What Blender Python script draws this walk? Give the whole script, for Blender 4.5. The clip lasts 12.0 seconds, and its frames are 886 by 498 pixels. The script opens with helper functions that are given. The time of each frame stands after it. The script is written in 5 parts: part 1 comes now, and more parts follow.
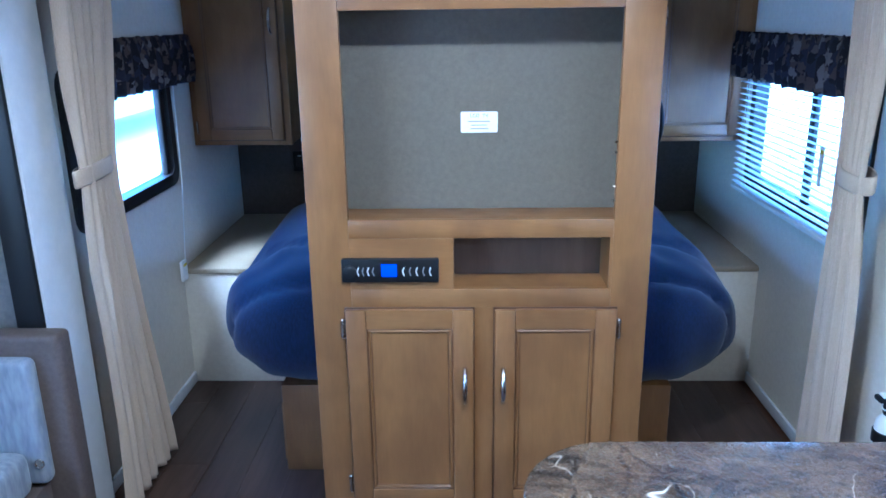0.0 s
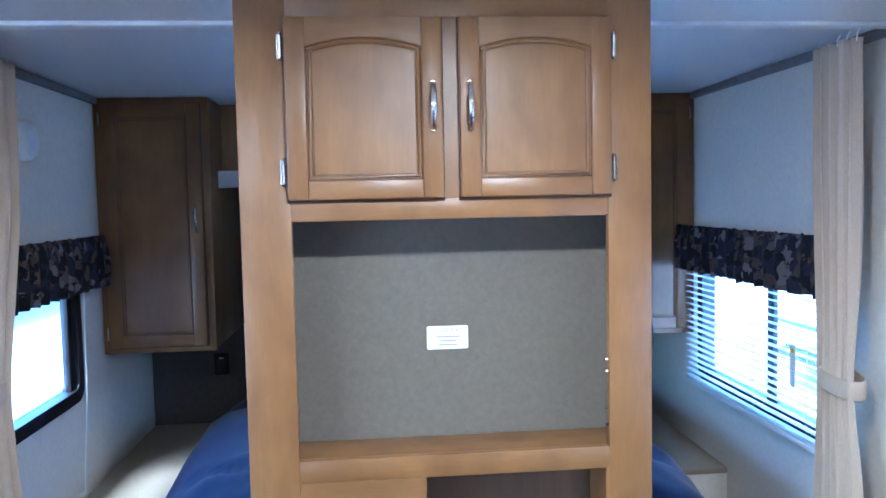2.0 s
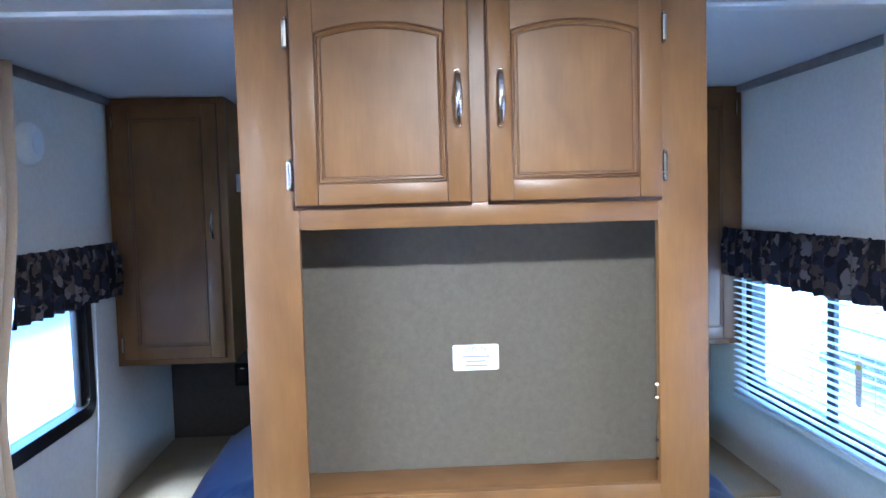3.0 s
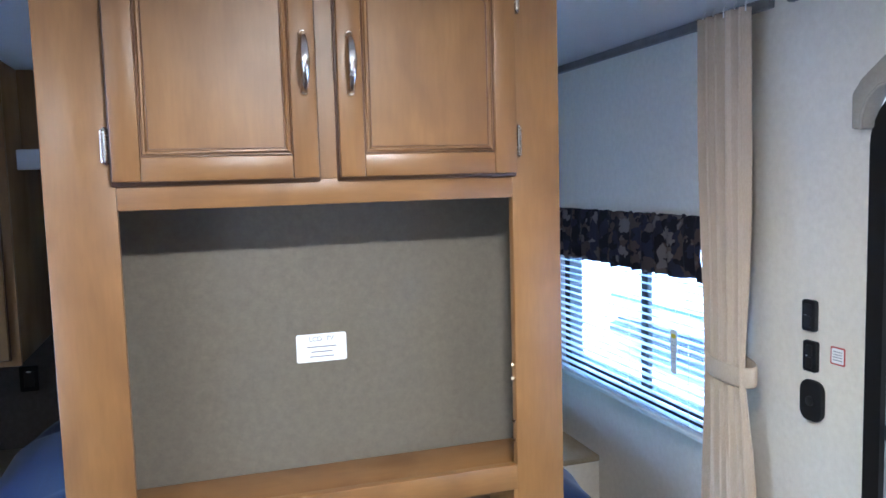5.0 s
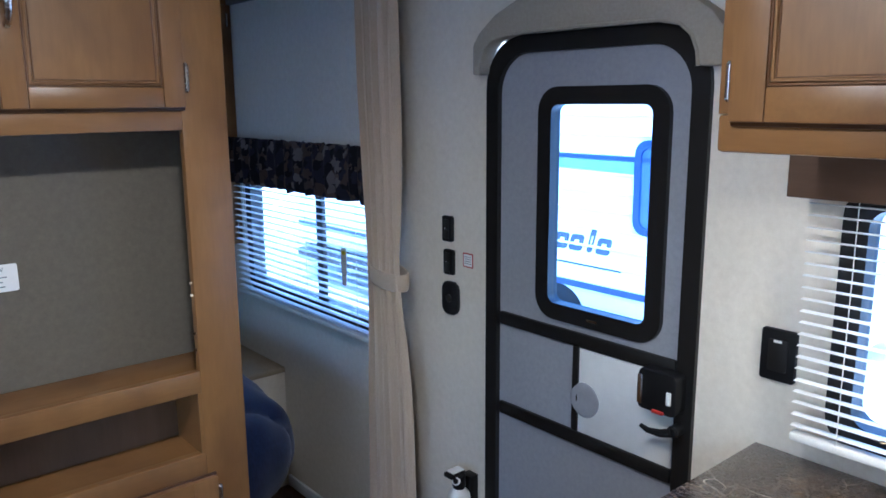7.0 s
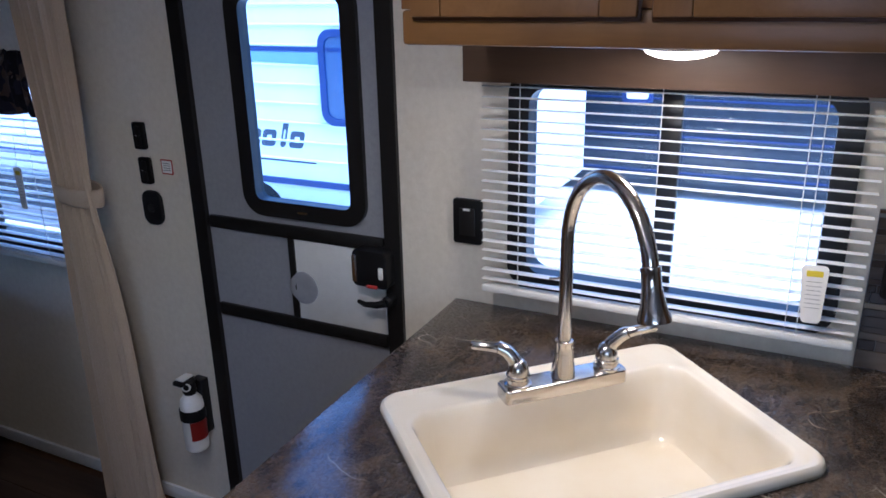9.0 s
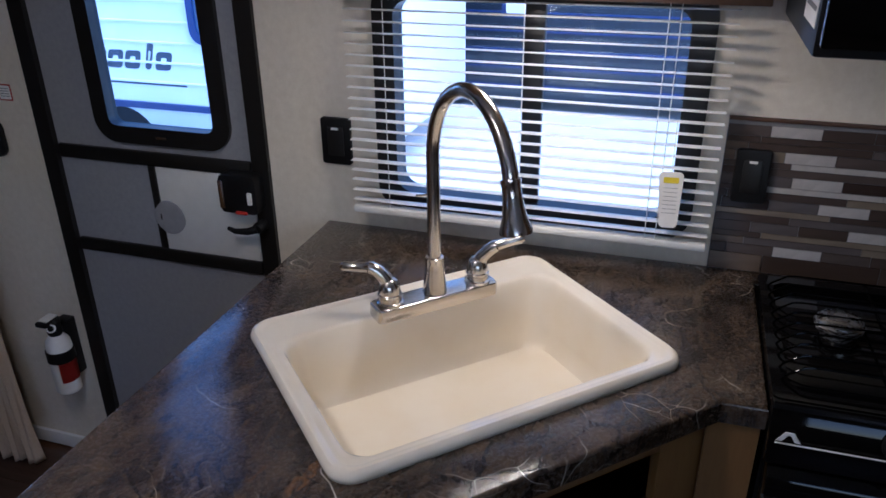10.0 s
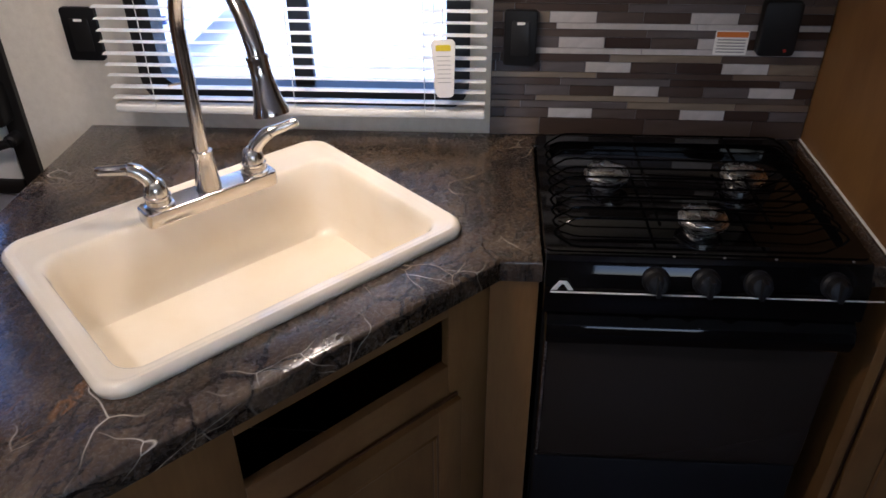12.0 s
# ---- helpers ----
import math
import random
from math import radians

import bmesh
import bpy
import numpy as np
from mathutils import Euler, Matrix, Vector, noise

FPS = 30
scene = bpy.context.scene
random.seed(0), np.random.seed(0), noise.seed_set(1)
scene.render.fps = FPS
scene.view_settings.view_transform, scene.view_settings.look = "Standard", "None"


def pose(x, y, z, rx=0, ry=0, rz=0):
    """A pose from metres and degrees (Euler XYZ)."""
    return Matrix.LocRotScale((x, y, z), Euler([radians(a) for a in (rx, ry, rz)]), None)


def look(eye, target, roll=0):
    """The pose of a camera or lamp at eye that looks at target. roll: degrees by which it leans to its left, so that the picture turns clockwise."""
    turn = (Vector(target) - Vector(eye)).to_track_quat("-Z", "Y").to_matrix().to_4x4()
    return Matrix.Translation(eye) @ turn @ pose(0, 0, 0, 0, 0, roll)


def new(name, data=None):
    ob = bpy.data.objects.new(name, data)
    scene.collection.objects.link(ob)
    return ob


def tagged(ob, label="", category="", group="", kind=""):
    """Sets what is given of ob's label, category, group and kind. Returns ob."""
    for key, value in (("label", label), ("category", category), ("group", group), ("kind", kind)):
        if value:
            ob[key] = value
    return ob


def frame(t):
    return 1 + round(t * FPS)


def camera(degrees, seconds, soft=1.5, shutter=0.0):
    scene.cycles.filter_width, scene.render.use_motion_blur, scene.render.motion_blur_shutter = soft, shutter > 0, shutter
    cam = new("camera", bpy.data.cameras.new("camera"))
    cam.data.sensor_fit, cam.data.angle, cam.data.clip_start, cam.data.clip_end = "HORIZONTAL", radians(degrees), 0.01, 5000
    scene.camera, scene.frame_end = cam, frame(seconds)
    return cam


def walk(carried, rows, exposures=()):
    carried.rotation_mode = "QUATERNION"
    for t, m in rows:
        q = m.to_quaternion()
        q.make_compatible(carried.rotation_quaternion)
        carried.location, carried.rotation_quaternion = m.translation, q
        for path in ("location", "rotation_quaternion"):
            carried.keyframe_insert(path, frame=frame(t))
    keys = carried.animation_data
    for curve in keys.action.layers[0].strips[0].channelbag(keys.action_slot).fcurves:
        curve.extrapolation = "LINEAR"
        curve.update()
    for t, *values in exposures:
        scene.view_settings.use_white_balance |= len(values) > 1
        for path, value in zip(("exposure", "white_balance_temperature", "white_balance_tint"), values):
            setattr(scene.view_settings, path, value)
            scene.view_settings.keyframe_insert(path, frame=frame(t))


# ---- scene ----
cam = camera(60.4, 12.0, soft=1.6)
PATH = [
    (0, (-0.029, 0.916, 1.519), (-0.088, 2.829, 0.94), -0.8),
    (0.5, (-0.047, 0.971, 1.535), (-0.111, 2.942, 1.196), -1.0),
    (1, (-0.088, 1.055, 1.559), (-0.09, 3.04, 1.313), -0.3),
    (1.5, (-0.132, 1.124, 1.574), (0.002, 3.113, 1.415), -0.5),
    (2, (-0.152, 1.166, 1.578), (0.027, 3.154, 1.448), -1.2),
    (2.5, (-0.148, 1.239, 1.581), (0.006, 3.229, 1.447), -1.9),
    (2.7, (-0.139, 1.283, 1.582), (-0.042, 3.277, 1.455), -1.6),
    (4.5, (-0.115, 1.469, 1.587), (0.217, 3.437, 1.46), -0.9),
    (5, (-0.194, 1.455, 1.575), (0.405, 3.354, 1.391), -1.6),
    (5.5, (-0.222, 1.427, 1.583), (0.649, 3.205, 1.295), -1.7),
    (6, (-0.229, 1.4, 1.584), (0.835, 3.056, 1.226), -1.5),
    (6.5, (-0.238, 1.337, 1.583), (0.918, 2.928, 1.222), -0.8),
    (7, (-0.251, 1.255, 1.593), (1.024, 2.747, 1.208), -0.4),
    (7.2, (-0.263, 1.234, 1.6), (1.048, 2.688, 1.189), -0.3),
    (9, (-0.328, 1.232, 1.611), (1.363, 2.069, 0.947), -1.2),
    (9.5, (-0.312, 1.214, 1.602), (1.414, 1.891, 0.853), -0.6),
    (10, (-0.298, 1.2, 1.599), (1.424, 1.747, 0.741), -0.5),
    (10.5, (-0.282, 1.177, 1.594), (1.437, 1.58, 0.655), 0.0),
    (11, (-0.272, 1.166, 1.575), (1.417, 1.425, 0.536), 0.4),
    (11.5, (-0.264, 1.145, 1.571), (1.387, 1.35, 0.46), -0.1),
    (12, (-0.26, 1.11, 1.564), (1.405, 1.22, 0.462), -0.4),
]
EXPOSURES = [
    (0.0, 4.52, 4100, 5), (1.0, 4.68, 4400, 6), (2.0, 4.7, 4460, 7), (4.5, 4.6, 5100, 8), (5.5, 4.25, 5100, 9), (6.0, 3.9, 4950, 9), (7.0, 3.38, 4950, 10),
    (9.0, 2.43, 5250, 18), (10.0, 1.93, 5350, 19), (11.0, 1.93, 5600, 20), (11.5, 2.1, 5750, 20), (12.0, 2.52, 5930, 21),
]
walk(cam, [(t, look(eye, target, roll)) for t, eye, target, roll in PATH], EXPOSURES)

# ---- the plan, in metres ----
XL, XR = -1.225, 1.185          # inner faces of the side walls
YF, YB = 4.88, -1.6             # front wall, rear wall
CEIL = 2.0
ENT_Y, ENT_D, ENT_X0, ENT_X1 = 2.7, 0.42, -0.415, 0.422
CAB_Y = 4.25                    # face of the wardrobes beside the bed
TOP = 0.90                      # counter top
GROUND = -0.75

# ---- world and lights ----
world = bpy.data.worlds.new("sky")
scene.world = world
world.use_nodes = True
wn = world.node_tree
sky = wn.nodes.new("ShaderNodeTexSky")
sky.sky_type, sky.sun_disc = "NISHITA", False
sky.sun_elevation, sky.sun_rotation = radians(58), radians(204)
sky.air_density, sky.dust_density = 1.0, 1.5
wn.nodes["Background"].inputs["Strength"].default_value = 0.15
wn.links.new(sky.outputs["Color"], wn.nodes["Background"].inputs["Color"])
sun_data = bpy.data.lights.new("sun", "SUN")
sun_data.energy, sun_data.angle, sun_data.color = 1.2, radians(25), (1.0, 0.98, 0.95)
sun = new("sun", sun_data)
sun.matrix_world = look((-8, -16, 32), (0, 2, 0))


# rectangular fill lamp, added where no source is in view
def area_fill(name, centre, towards, w, h, watts, colour):
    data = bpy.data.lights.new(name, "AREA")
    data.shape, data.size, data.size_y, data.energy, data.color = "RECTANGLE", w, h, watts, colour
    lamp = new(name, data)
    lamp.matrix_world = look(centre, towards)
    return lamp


# bluish fill added as daylight from an assumed, unseen slide-out window
FILL_TINT = (0.74, 0.87, 1.0)
area_fill("unseen_slide_fill", (-2.03, 0.65, 1.32), (0.0, 0.65, 1.2), 1.3, 0.64, 0.05, FILL_TINT)
dome_data = bpy.data.lights.new("dome_light_bulb", "AREA")
dome_data.shape, dome_data.size, dome_data.energy, dome_data.color = "DISK", 0.11, 0.5, (1.0, 0.84, 0.62)
dome_bulb = new("dome_light_bulb", dome_data)
dome_bulb.matrix_world = look((0.87, 1.425, 1.492), (0.87, 1.425, 0.0))
LAMPS = (Vector((0.05, 1.87, CEIL - 0.02)), Vector((-0.72, 1.87, CEIL - 0.02)))
for spot, watts in zip(LAMPS, (1.1, 0.2)):
    lamp_bulb = new("ceiling_light_bulb", dome_data.copy())
    lamp_bulb.data.size, lamp_bulb.data.energy, lamp_bulb.data.color = 0.10, watts, (1.0, 0.89, 0.74)
    lamp_bulb.matrix_world = look(spot - Vector((0, 0, 0.035)), (spot.x, spot.y, 0))


# ---- materials ----
def srgb(r, g, b):
    return tuple(((c / 255) / 12.92 if c / 255 <= 0.04045 else ((c / 255 + 0.055) / 1.055) ** 2.4) for c in (r, g, b)) + (1.0,)


def base(name, colour=(0.5, 0.5, 0.5, 1), rough=0.5, metal=0.0, spec=0.5):
    m = bpy.data.materials.new(name)
    m.use_nodes = True
    b = m.node_tree.nodes["Principled BSDF"]
    b.inputs["Base Color"].default_value = colour
    b.inputs["Roughness"].default_value = rough
    b.inputs["Metallic"].default_value = metal
    b.inputs["Specular IOR Level"].default_value = spec
    return m, m.node_tree.nodes, m.node_tree.links, b


def coords(n, l, scale=(1, 1, 1), space="Object", rot=(0, 0, 0)):
    tc = n.new("ShaderNodeTexCoord")
    mp = n.new("ShaderNodeMapping")
    mp.inputs["Scale"].default_value = scale
    mp.inputs["Rotation"].default_value = rot
    l.new(tc.outputs[space], mp.inputs["Vector"])
    return mp.outputs["Vector"]


def noise_tex(n, l, vec, scale, detail=4.0, rough=0.55, dist=0.0):
    t = n.new("ShaderNodeTexNoise")
    t.inputs["Scale"].default_value, t.inputs["Detail"].default_value = scale, detail
    t.inputs["Roughness"].default_value, t.inputs["Distortion"].default_value = rough, dist
    l.new(vec, t.inputs["Vector"])
    return t


def ramp(n, l, value, stops, mode="LINEAR"):
    r = n.new("ShaderNodeValToRGB")
    r.color_ramp.interpolation = mode
    e = r.color_ramp.elements
    while len(e) < len(stops):
        e.new(0.5)
    for el, (p, c) in zip(e, stops):
        el.position, el.color = p, c
    l.new(value, r.inputs["Fac"])
    return r.outputs["Color"]


def mix(n, l, fac, a, b, mode="MIX"):
    m = n.new("ShaderNodeMix")
    m.data_type, m.blend_type = "RGBA", mode
    for sock, v in ((m.inputs[0], fac), (m.inputs[6], a), (m.inputs[7], b)):
        if isinstance(v, (float, int, tuple)):
            sock.default_value = v
        else:
            l.new(v, sock)
    return m.outputs[2]


def bump(n, l, b, height, strength=0.2, dist=0.002):
    k = n.new("ShaderNodeBump")
    k.inputs["Strength"].default_value, k.inputs["Distance"].default_value = strength, dist
    l.new(height, k.inputs["Height"])
    l.new(k.outputs["Normal"], b.inputs["Normal"])


def wood(name, light, dark, stain, axis="z", rough=0.38, grain=26):
    m, n, l, b = base(name, rough=rough)
    sc = {"z": (1, 1, 0.13), "x": (0.13, 1, 1), "y": (1, 0.13, 1)}[axis]
    v = coords(n, l, sc)
    g = noise_tex(n, l, v, grain, 6, 0.6, 0.4)
    fine = noise_tex(n, l, v, grain * 7, 3, 0.5)
    big = noise_tex(n, l, coords(n, l, (1, 1, 0.6)), 5.5, 3, 0.5, 0.3)
    c = ramp(n, l, g.outputs["Fac"], [(0.15, dark), (0.85, light)])
    c = mix(n, l, ramp(n, l, big.outputs["Fac"], [(0.44, (0, 0, 0, 1)), (0.78, (0.7, 0.7, 0.7, 1))]), c, stain)
    c = mix(n, l, ramp(n, l, fine.outputs["Fac"], [(0.35, (0, 0, 0, 1)), (0.7, (0.14, 0.14, 0.14, 1))]), c, stain, "MIX")
    l.new(c, b.inputs["Base Color"])
    l.new(ramp(n, l, big.outputs["Fac"], [(0.3, (rough - 0.05,) * 3 + (1,)), (0.7, (rough + 0.08,) * 3 + (1,))]), b.inputs["Roughness"])
    bump(n, l, b, fine.outputs["Fac"], 0.05, 0.001)
    return m


HONEY = (srgb(141, 103, 60), srgb(126, 89, 48), srgb(90, 57, 28))
WOOD_V = wood("stained_maple", *HONEY)
WOOD_H = wood("stained_maple_cross_grain", *HONEY, axis="x")
WOOD_Y = wood("stained_maple_long_grain", *HONEY, axis="y")
WOOD_DARK = wood("dark_stained_seam", srgb(96, 62, 36), srgb(66, 40, 22), srgb(54, 32, 18))
# darker wood tone for the thin lines round the door panels
WOOD_SEAM = wood("dark_groove_wood", srgb(112, 74, 40), srgb(88, 56, 30), srgb(76, 47, 24))
WOOD_GREY = wood("weathered_panel", srgb(120, 98, 80), srgb(84, 66, 52), srgb(68, 54, 44))
WOOD_BROWN = wood("brown_stained_board", srgb(100, 78, 60), srgb(80, 60, 46), srgb(70, 52, 40), axis="y", rough=0.5)


def wall_board(name, a, c2, rough=0.6, scale=55, relief=0.1):
    m, n, l, b = base(name, rough=rough)
    v = coords(n, l)
    f = noise_tex(n, l, v, scale, 6, 0.7)
    g = noise_tex(n, l, v, 3.5, 4, 0.6, 0.6)
    s = noise_tex(n, l, coords(n, l, (1, 1, 8)), scale * 1.3, 2, 0.5)
    c = ramp(n, l, f.outputs["Fac"], [(0.32, a), (0.68, c2)])
    c = mix(n, l, ramp(n, l, g.outputs["Fac"], [(0.35, (0, 0, 0, 1)), (0.7, (0.35, 0.35, 0.35, 1))]), c, a)
    l.new(c, b.inputs["Base Color"])
    bump(n, l, b, s.outputs["Fac"], relief, 0.001)
    return m


WALL = wall_board("vinyl_wallboard", srgb(224, 215, 198), srgb(236, 228, 212))
WALL_TV = wall_board("taupe_grasscloth_panel", srgb(98, 90, 77), srgb(110, 102, 88), 0.6, 80, 0.3)
WALL_SLIDE = wall_board("grey_slide_wallboard", srgb(120, 114, 108), srgb(140, 134, 126))
HEAD = wall_board("dark_headboard_panel", srgb(74, 66, 60), srgb(92, 82, 74))
CEILM = wall_board("white_ceiling_board", srgb(222, 224, 226), srgb(232, 233, 234), 0.55, 80)
WHITE_TRIM = wall_board("white_trim", srgb(226, 228, 230), srgb(238, 239, 240), 0.4, 20, 0.03)
HOOD = wall_board("taupe_padded_vinyl", srgb(158, 150, 134), srgb(172, 164, 148), 0.65, 120, 0.3)
CARPET = wall_board("beige_carpet", srgb(150, 136, 112), srgb(178, 164, 140), 0.95, 190, 1.0)
MOLD = wall_board("grey_cove_moulding", srgb(112, 108, 102), srgb(128, 122, 116), 0.5, 30, 0.02)
DOOR_GREY = wall_board("grey_door_skin", srgb(150, 152, 158), srgb(162, 164, 170), 0.5, 70, 0.12)
TAUPE = wall_board("brown_upholstery_vinyl", srgb(92, 80, 72), srgb(112, 98, 88), 0.55, 90, 0.3)
PLASTIC_W = wall_board("white_plastic", srgb(232, 232, 228), srgb(240, 240, 236), 0.35, 40, 0.02)
PAPER = wall_board("white_paper_card", srgb(236, 234, 230), srgb(244, 243, 240), 0.7, 30, 0.02)
BLACK, _n, _l, _b = base("black_plastic", (0.006, 0.006, 0.007, 1), 0.5, 0.0, 0.3)
RUBBER, _n, _l, _b = base("black_door_frame", (0.008, 0.0075, 0.0075, 1), 0.45)
GRATE, _n, _l, _b = base("black_grate_wire", (0.0012, 0.0012, 0.0012, 1), 0.10, 0.0, 0.10)
ENAMEL, _n, _l, _b = base("black_enamel", (0.0022, 0.0022, 0.0025, 1), 0.06, 0.0, 0.28)
OVEN, _n, _l, _b = base("smoked_oven_glass", (0.026, 0.020, 0.016, 1), 0.22, 0.0, 0.3)
INK, _n, _l, _b = base("dark_print", (0.03, 0.03, 0.035, 1), 0.6)
INKGREY, _n, _l, _b = base("grey_print", (0.22, 0.22, 0.23, 1), 0.6)
RED, _n, _l, _b = base("red_print", (0.45, 0.03, 0.02, 1), 0.5)
YELLOW, _n, _l, _b = base("yellow_print", (0.75, 0.6, 0.03, 1), 0.6)
ORANGE, _n, _l, _b = base("orange_print", (0.7, 0.2, 0.03, 1), 0.6)


def metal(name, colour, rough):
    m, n, l, b = base(name, colour, rough, 1.0)
    t = noise_tex(n, l, coords(n, l, (1, 1, 14)), 60, 3)
    l.new(ramp(n, l, t.outputs["Fac"], [(0.3, (rough * 0.8,) * 3 + (1,)), (0.7, (rough * 1.3,) * 3 + (1,))]), b.inputs["Roughness"])
    return m


NICKEL = metal("brushed_nickel", (0.60, 0.56, 0.51, 1), 0.22)
TAP_METAL = metal("satin_nickel_plating", (0.66, 0.62, 0.57, 1), 0.18)
CHROME = metal("polished_chrome", (0.8, 0.8, 0.8, 1), 0.08)
STEELCAP = metal("burner_steel", (0.55, 0.55, 0.54, 1), 0.25)


def glass(name, tint=(0.80, 0.90, 1.0, 1)):
    m = bpy.data.materials.new(name)
    m.use_nodes = True
    n, l = m.node_tree.nodes, m.node_tree.links
    n.remove(n["Principled BSDF"])
    t, g, x, fr = n.new("ShaderNodeBsdfTransparent"), n.new("ShaderNodeBsdfGlossy"), n.new("ShaderNodeMixShader"), n.new("ShaderNodeLayerWeight")
    t.inputs["Color"].default_value = tint
    g.inputs["Roughness"].default_value = 0.02
    pw, sc = n.new("ShaderNodeMath"), n.new("ShaderNodeMath")
    pw.operation, sc.operation = "POWER", "MULTIPLY_ADD"
    l.new(fr.outputs["Facing"], pw.inputs[0])
    pw.inputs[1].default_value = 5.0
    l.new(pw.outputs[0], sc.inputs[0])
    sc.inputs[1].default_value, sc.inputs[2].default_value = 0.8, 0.04
    l.new(sc.outputs[0], x.inputs[0])
    l.new(t.outputs[0], x.inputs[1])
    l.new(g.outputs[0], x.inputs[2])
    l.new(x.outputs[0], n["Material Output"].inputs["Surface"])
    return m


GLASS = glass("window_glass")
GLASS_BLUE = glass("blue_tinted_door_glass", (0.70, 0.85, 1.0, 1))


def counter_mat():
    m, n, l, b = base("brown_marble_laminate", rough=0.16)
    v = coords(n, l, (1, 1, 1), rot=(0, 0, 0.6))
    w = noise_tex(n, l, v, 4.0, 3, 0.5)
    warp = mix(n, l, 0.10, v, w.outputs["Color"], "LINEAR_LIGHT")
    drift = noise_tex(n, l, coords(n, l, (0.8, 2.8, 1), rot=(0, 0, 0.75)), 5.0, 10, 0.66, 1.6)
    c = ramp(n, l, drift.outputs["Fac"], [(0.26, srgb(20, 16, 13)), (0.40, srgb(48, 38, 30)), (0.50, srgb(76, 62, 49)), (0.56, srgb(38, 30, 24)), (0.66, srgb(84, 68, 53)), (0.78, srgb(112, 92, 72))])
    patch = noise_tex(n, l, coords(n, l, (1, 1.6, 1), rot=(0, 0, 0.75)), 7.0, 5, 0.6, 1.0)
    c = mix(n, l, ramp(n, l, patch.outputs["Fac"], [(0.50, (0, 0, 0, 1)), (0.64, (0.5, 0.5, 0.5, 1))]), c, srgb(104, 88, 70))
    c = mix(n, l, ramp(n, l, patch.outputs["Fac"], [(0.30, (0.8, 0.8, 0.8, 1)), (0.44, (0, 0, 0, 1))]), c, srgb(22, 17, 13))
    fl = noise_tex(n, l, warp, 45, 6, 0.7, 0.5)
    c = mix(n, l, ramp(n, l, fl.outputs["Fac"], [(0.52, (0, 0, 0, 1)), (0.78, (0.4, 0.4, 0.4, 1))]), c, srgb(136, 120, 102))

    def vein(scale, width, mask_scale, colour, c, lo, cells=False):
        if cells:
            t = n.new("ShaderNodeTexVoronoi")
            t.feature = "DISTANCE_TO_EDGE"
            t.inputs["Scale"].default_value = scale
            l.new(warp, t.inputs["Vector"])
            value = t.outputs["Distance"]
        else:
            t = noise_tex(n, l, warp, scale, 3, 0.5, 1.2)
            d = n.new("ShaderNodeMath")
            d.operation = "SUBTRACT"
            l.new(t.outputs["Fac"], d.inputs[0])
            d.inputs[1].default_value = 0.5
            ab = n.new("ShaderNodeMath")
            ab.operation = "ABSOLUTE"
            l.new(d.outputs[0], ab.inputs[0])
            value = ab.outputs[0]
        line = ramp(n, l, value, [(0.0, (1, 1, 1, 1)), (width, (0, 0, 0, 1))])
        mk = noise_tex(n, l, v, mask_scale, 2)
        mask = ramp(n, l, mk.outputs["Fac"], [(lo, (0, 0, 0, 1)), (lo + 0.1, (0.95, 0.95, 0.95, 1))])
        return mix(n, l, mix(n, l, 1.0, line, mask, "MULTIPLY"), c, colour)

    c = vein(5.0, 0.03, 4.0, srgb(120, 86, 54), c, 0.60)
    c = vein(10.0, 0.045, 5.0, srgb(12, 9, 7), c, 0.52, True)
    c = vein(6.0, 0.012, 6.0, srgb(18, 14, 12), c, 0.50)
    c = vein(13.0, 0.012, 7.0, srgb(176, 162, 142), c, 0.58, True)
    c = vein(7.0, 0.009, 5.0, srgb(220, 211, 196), c, 0.60, True)
    c = vein(4.2, 0.0055, 4.0, srgb(222, 213, 199), c, 0.50, True)
    l.new(c, b.inputs["Base Color"])
    f = noise_tex(n, l, v, 150, 4, 0.65)
    l.new(ramp(n, l, f.outputs["Fac"], [(0.35, (0.20, 0.20, 0.20, 1)), (0.7, (0.34, 0.34, 0.34, 1))]), b.inputs["Roughness"])
    bump(n, l, b, ramp(n, l, f.outputs["Fac"], [(0.40, (0, 0, 0, 1)), (0.60, (1, 1, 1, 1))]), 0.6, 0.0012)
    b.inputs["Specular IOR Level"].default_value = 0.22
    b.inputs["Coat Weight"].default_value, b.inputs["Coat Roughness"].default_value = 0.9, 0.06
    fine = noise_tex(n, l, v, 210, 3, 0.6)
    k = n.new("ShaderNodeBump")
    k.inputs["Strength"].default_value, k.inputs["Distance"].default_value = 0.36, 0.0010
    l.new(fine.outputs["Fac"], k.inputs["Height"])
    l.new(k.outputs["Normal"], b.inputs["Coat Normal"])
    return m


COUNTER = counter_mat()


def porcelain():
    m, n, l, b = base("cream_sink_composite", rough=0.06)
    t = noise_tex(n, l, coords(n, l), 9, 3)
    l.new(ramp(n, l, t.outputs["Fac"], [(0.3, srgb(238, 226, 203)), (0.7, srgb(243, 234, 216))]), b.inputs["Base Color"])
    b.inputs["Coat Weight"].default_value = 0.3
    b.inputs["Coat Roughness"].default_value = 0.05
    return m


SINK = porcelain()


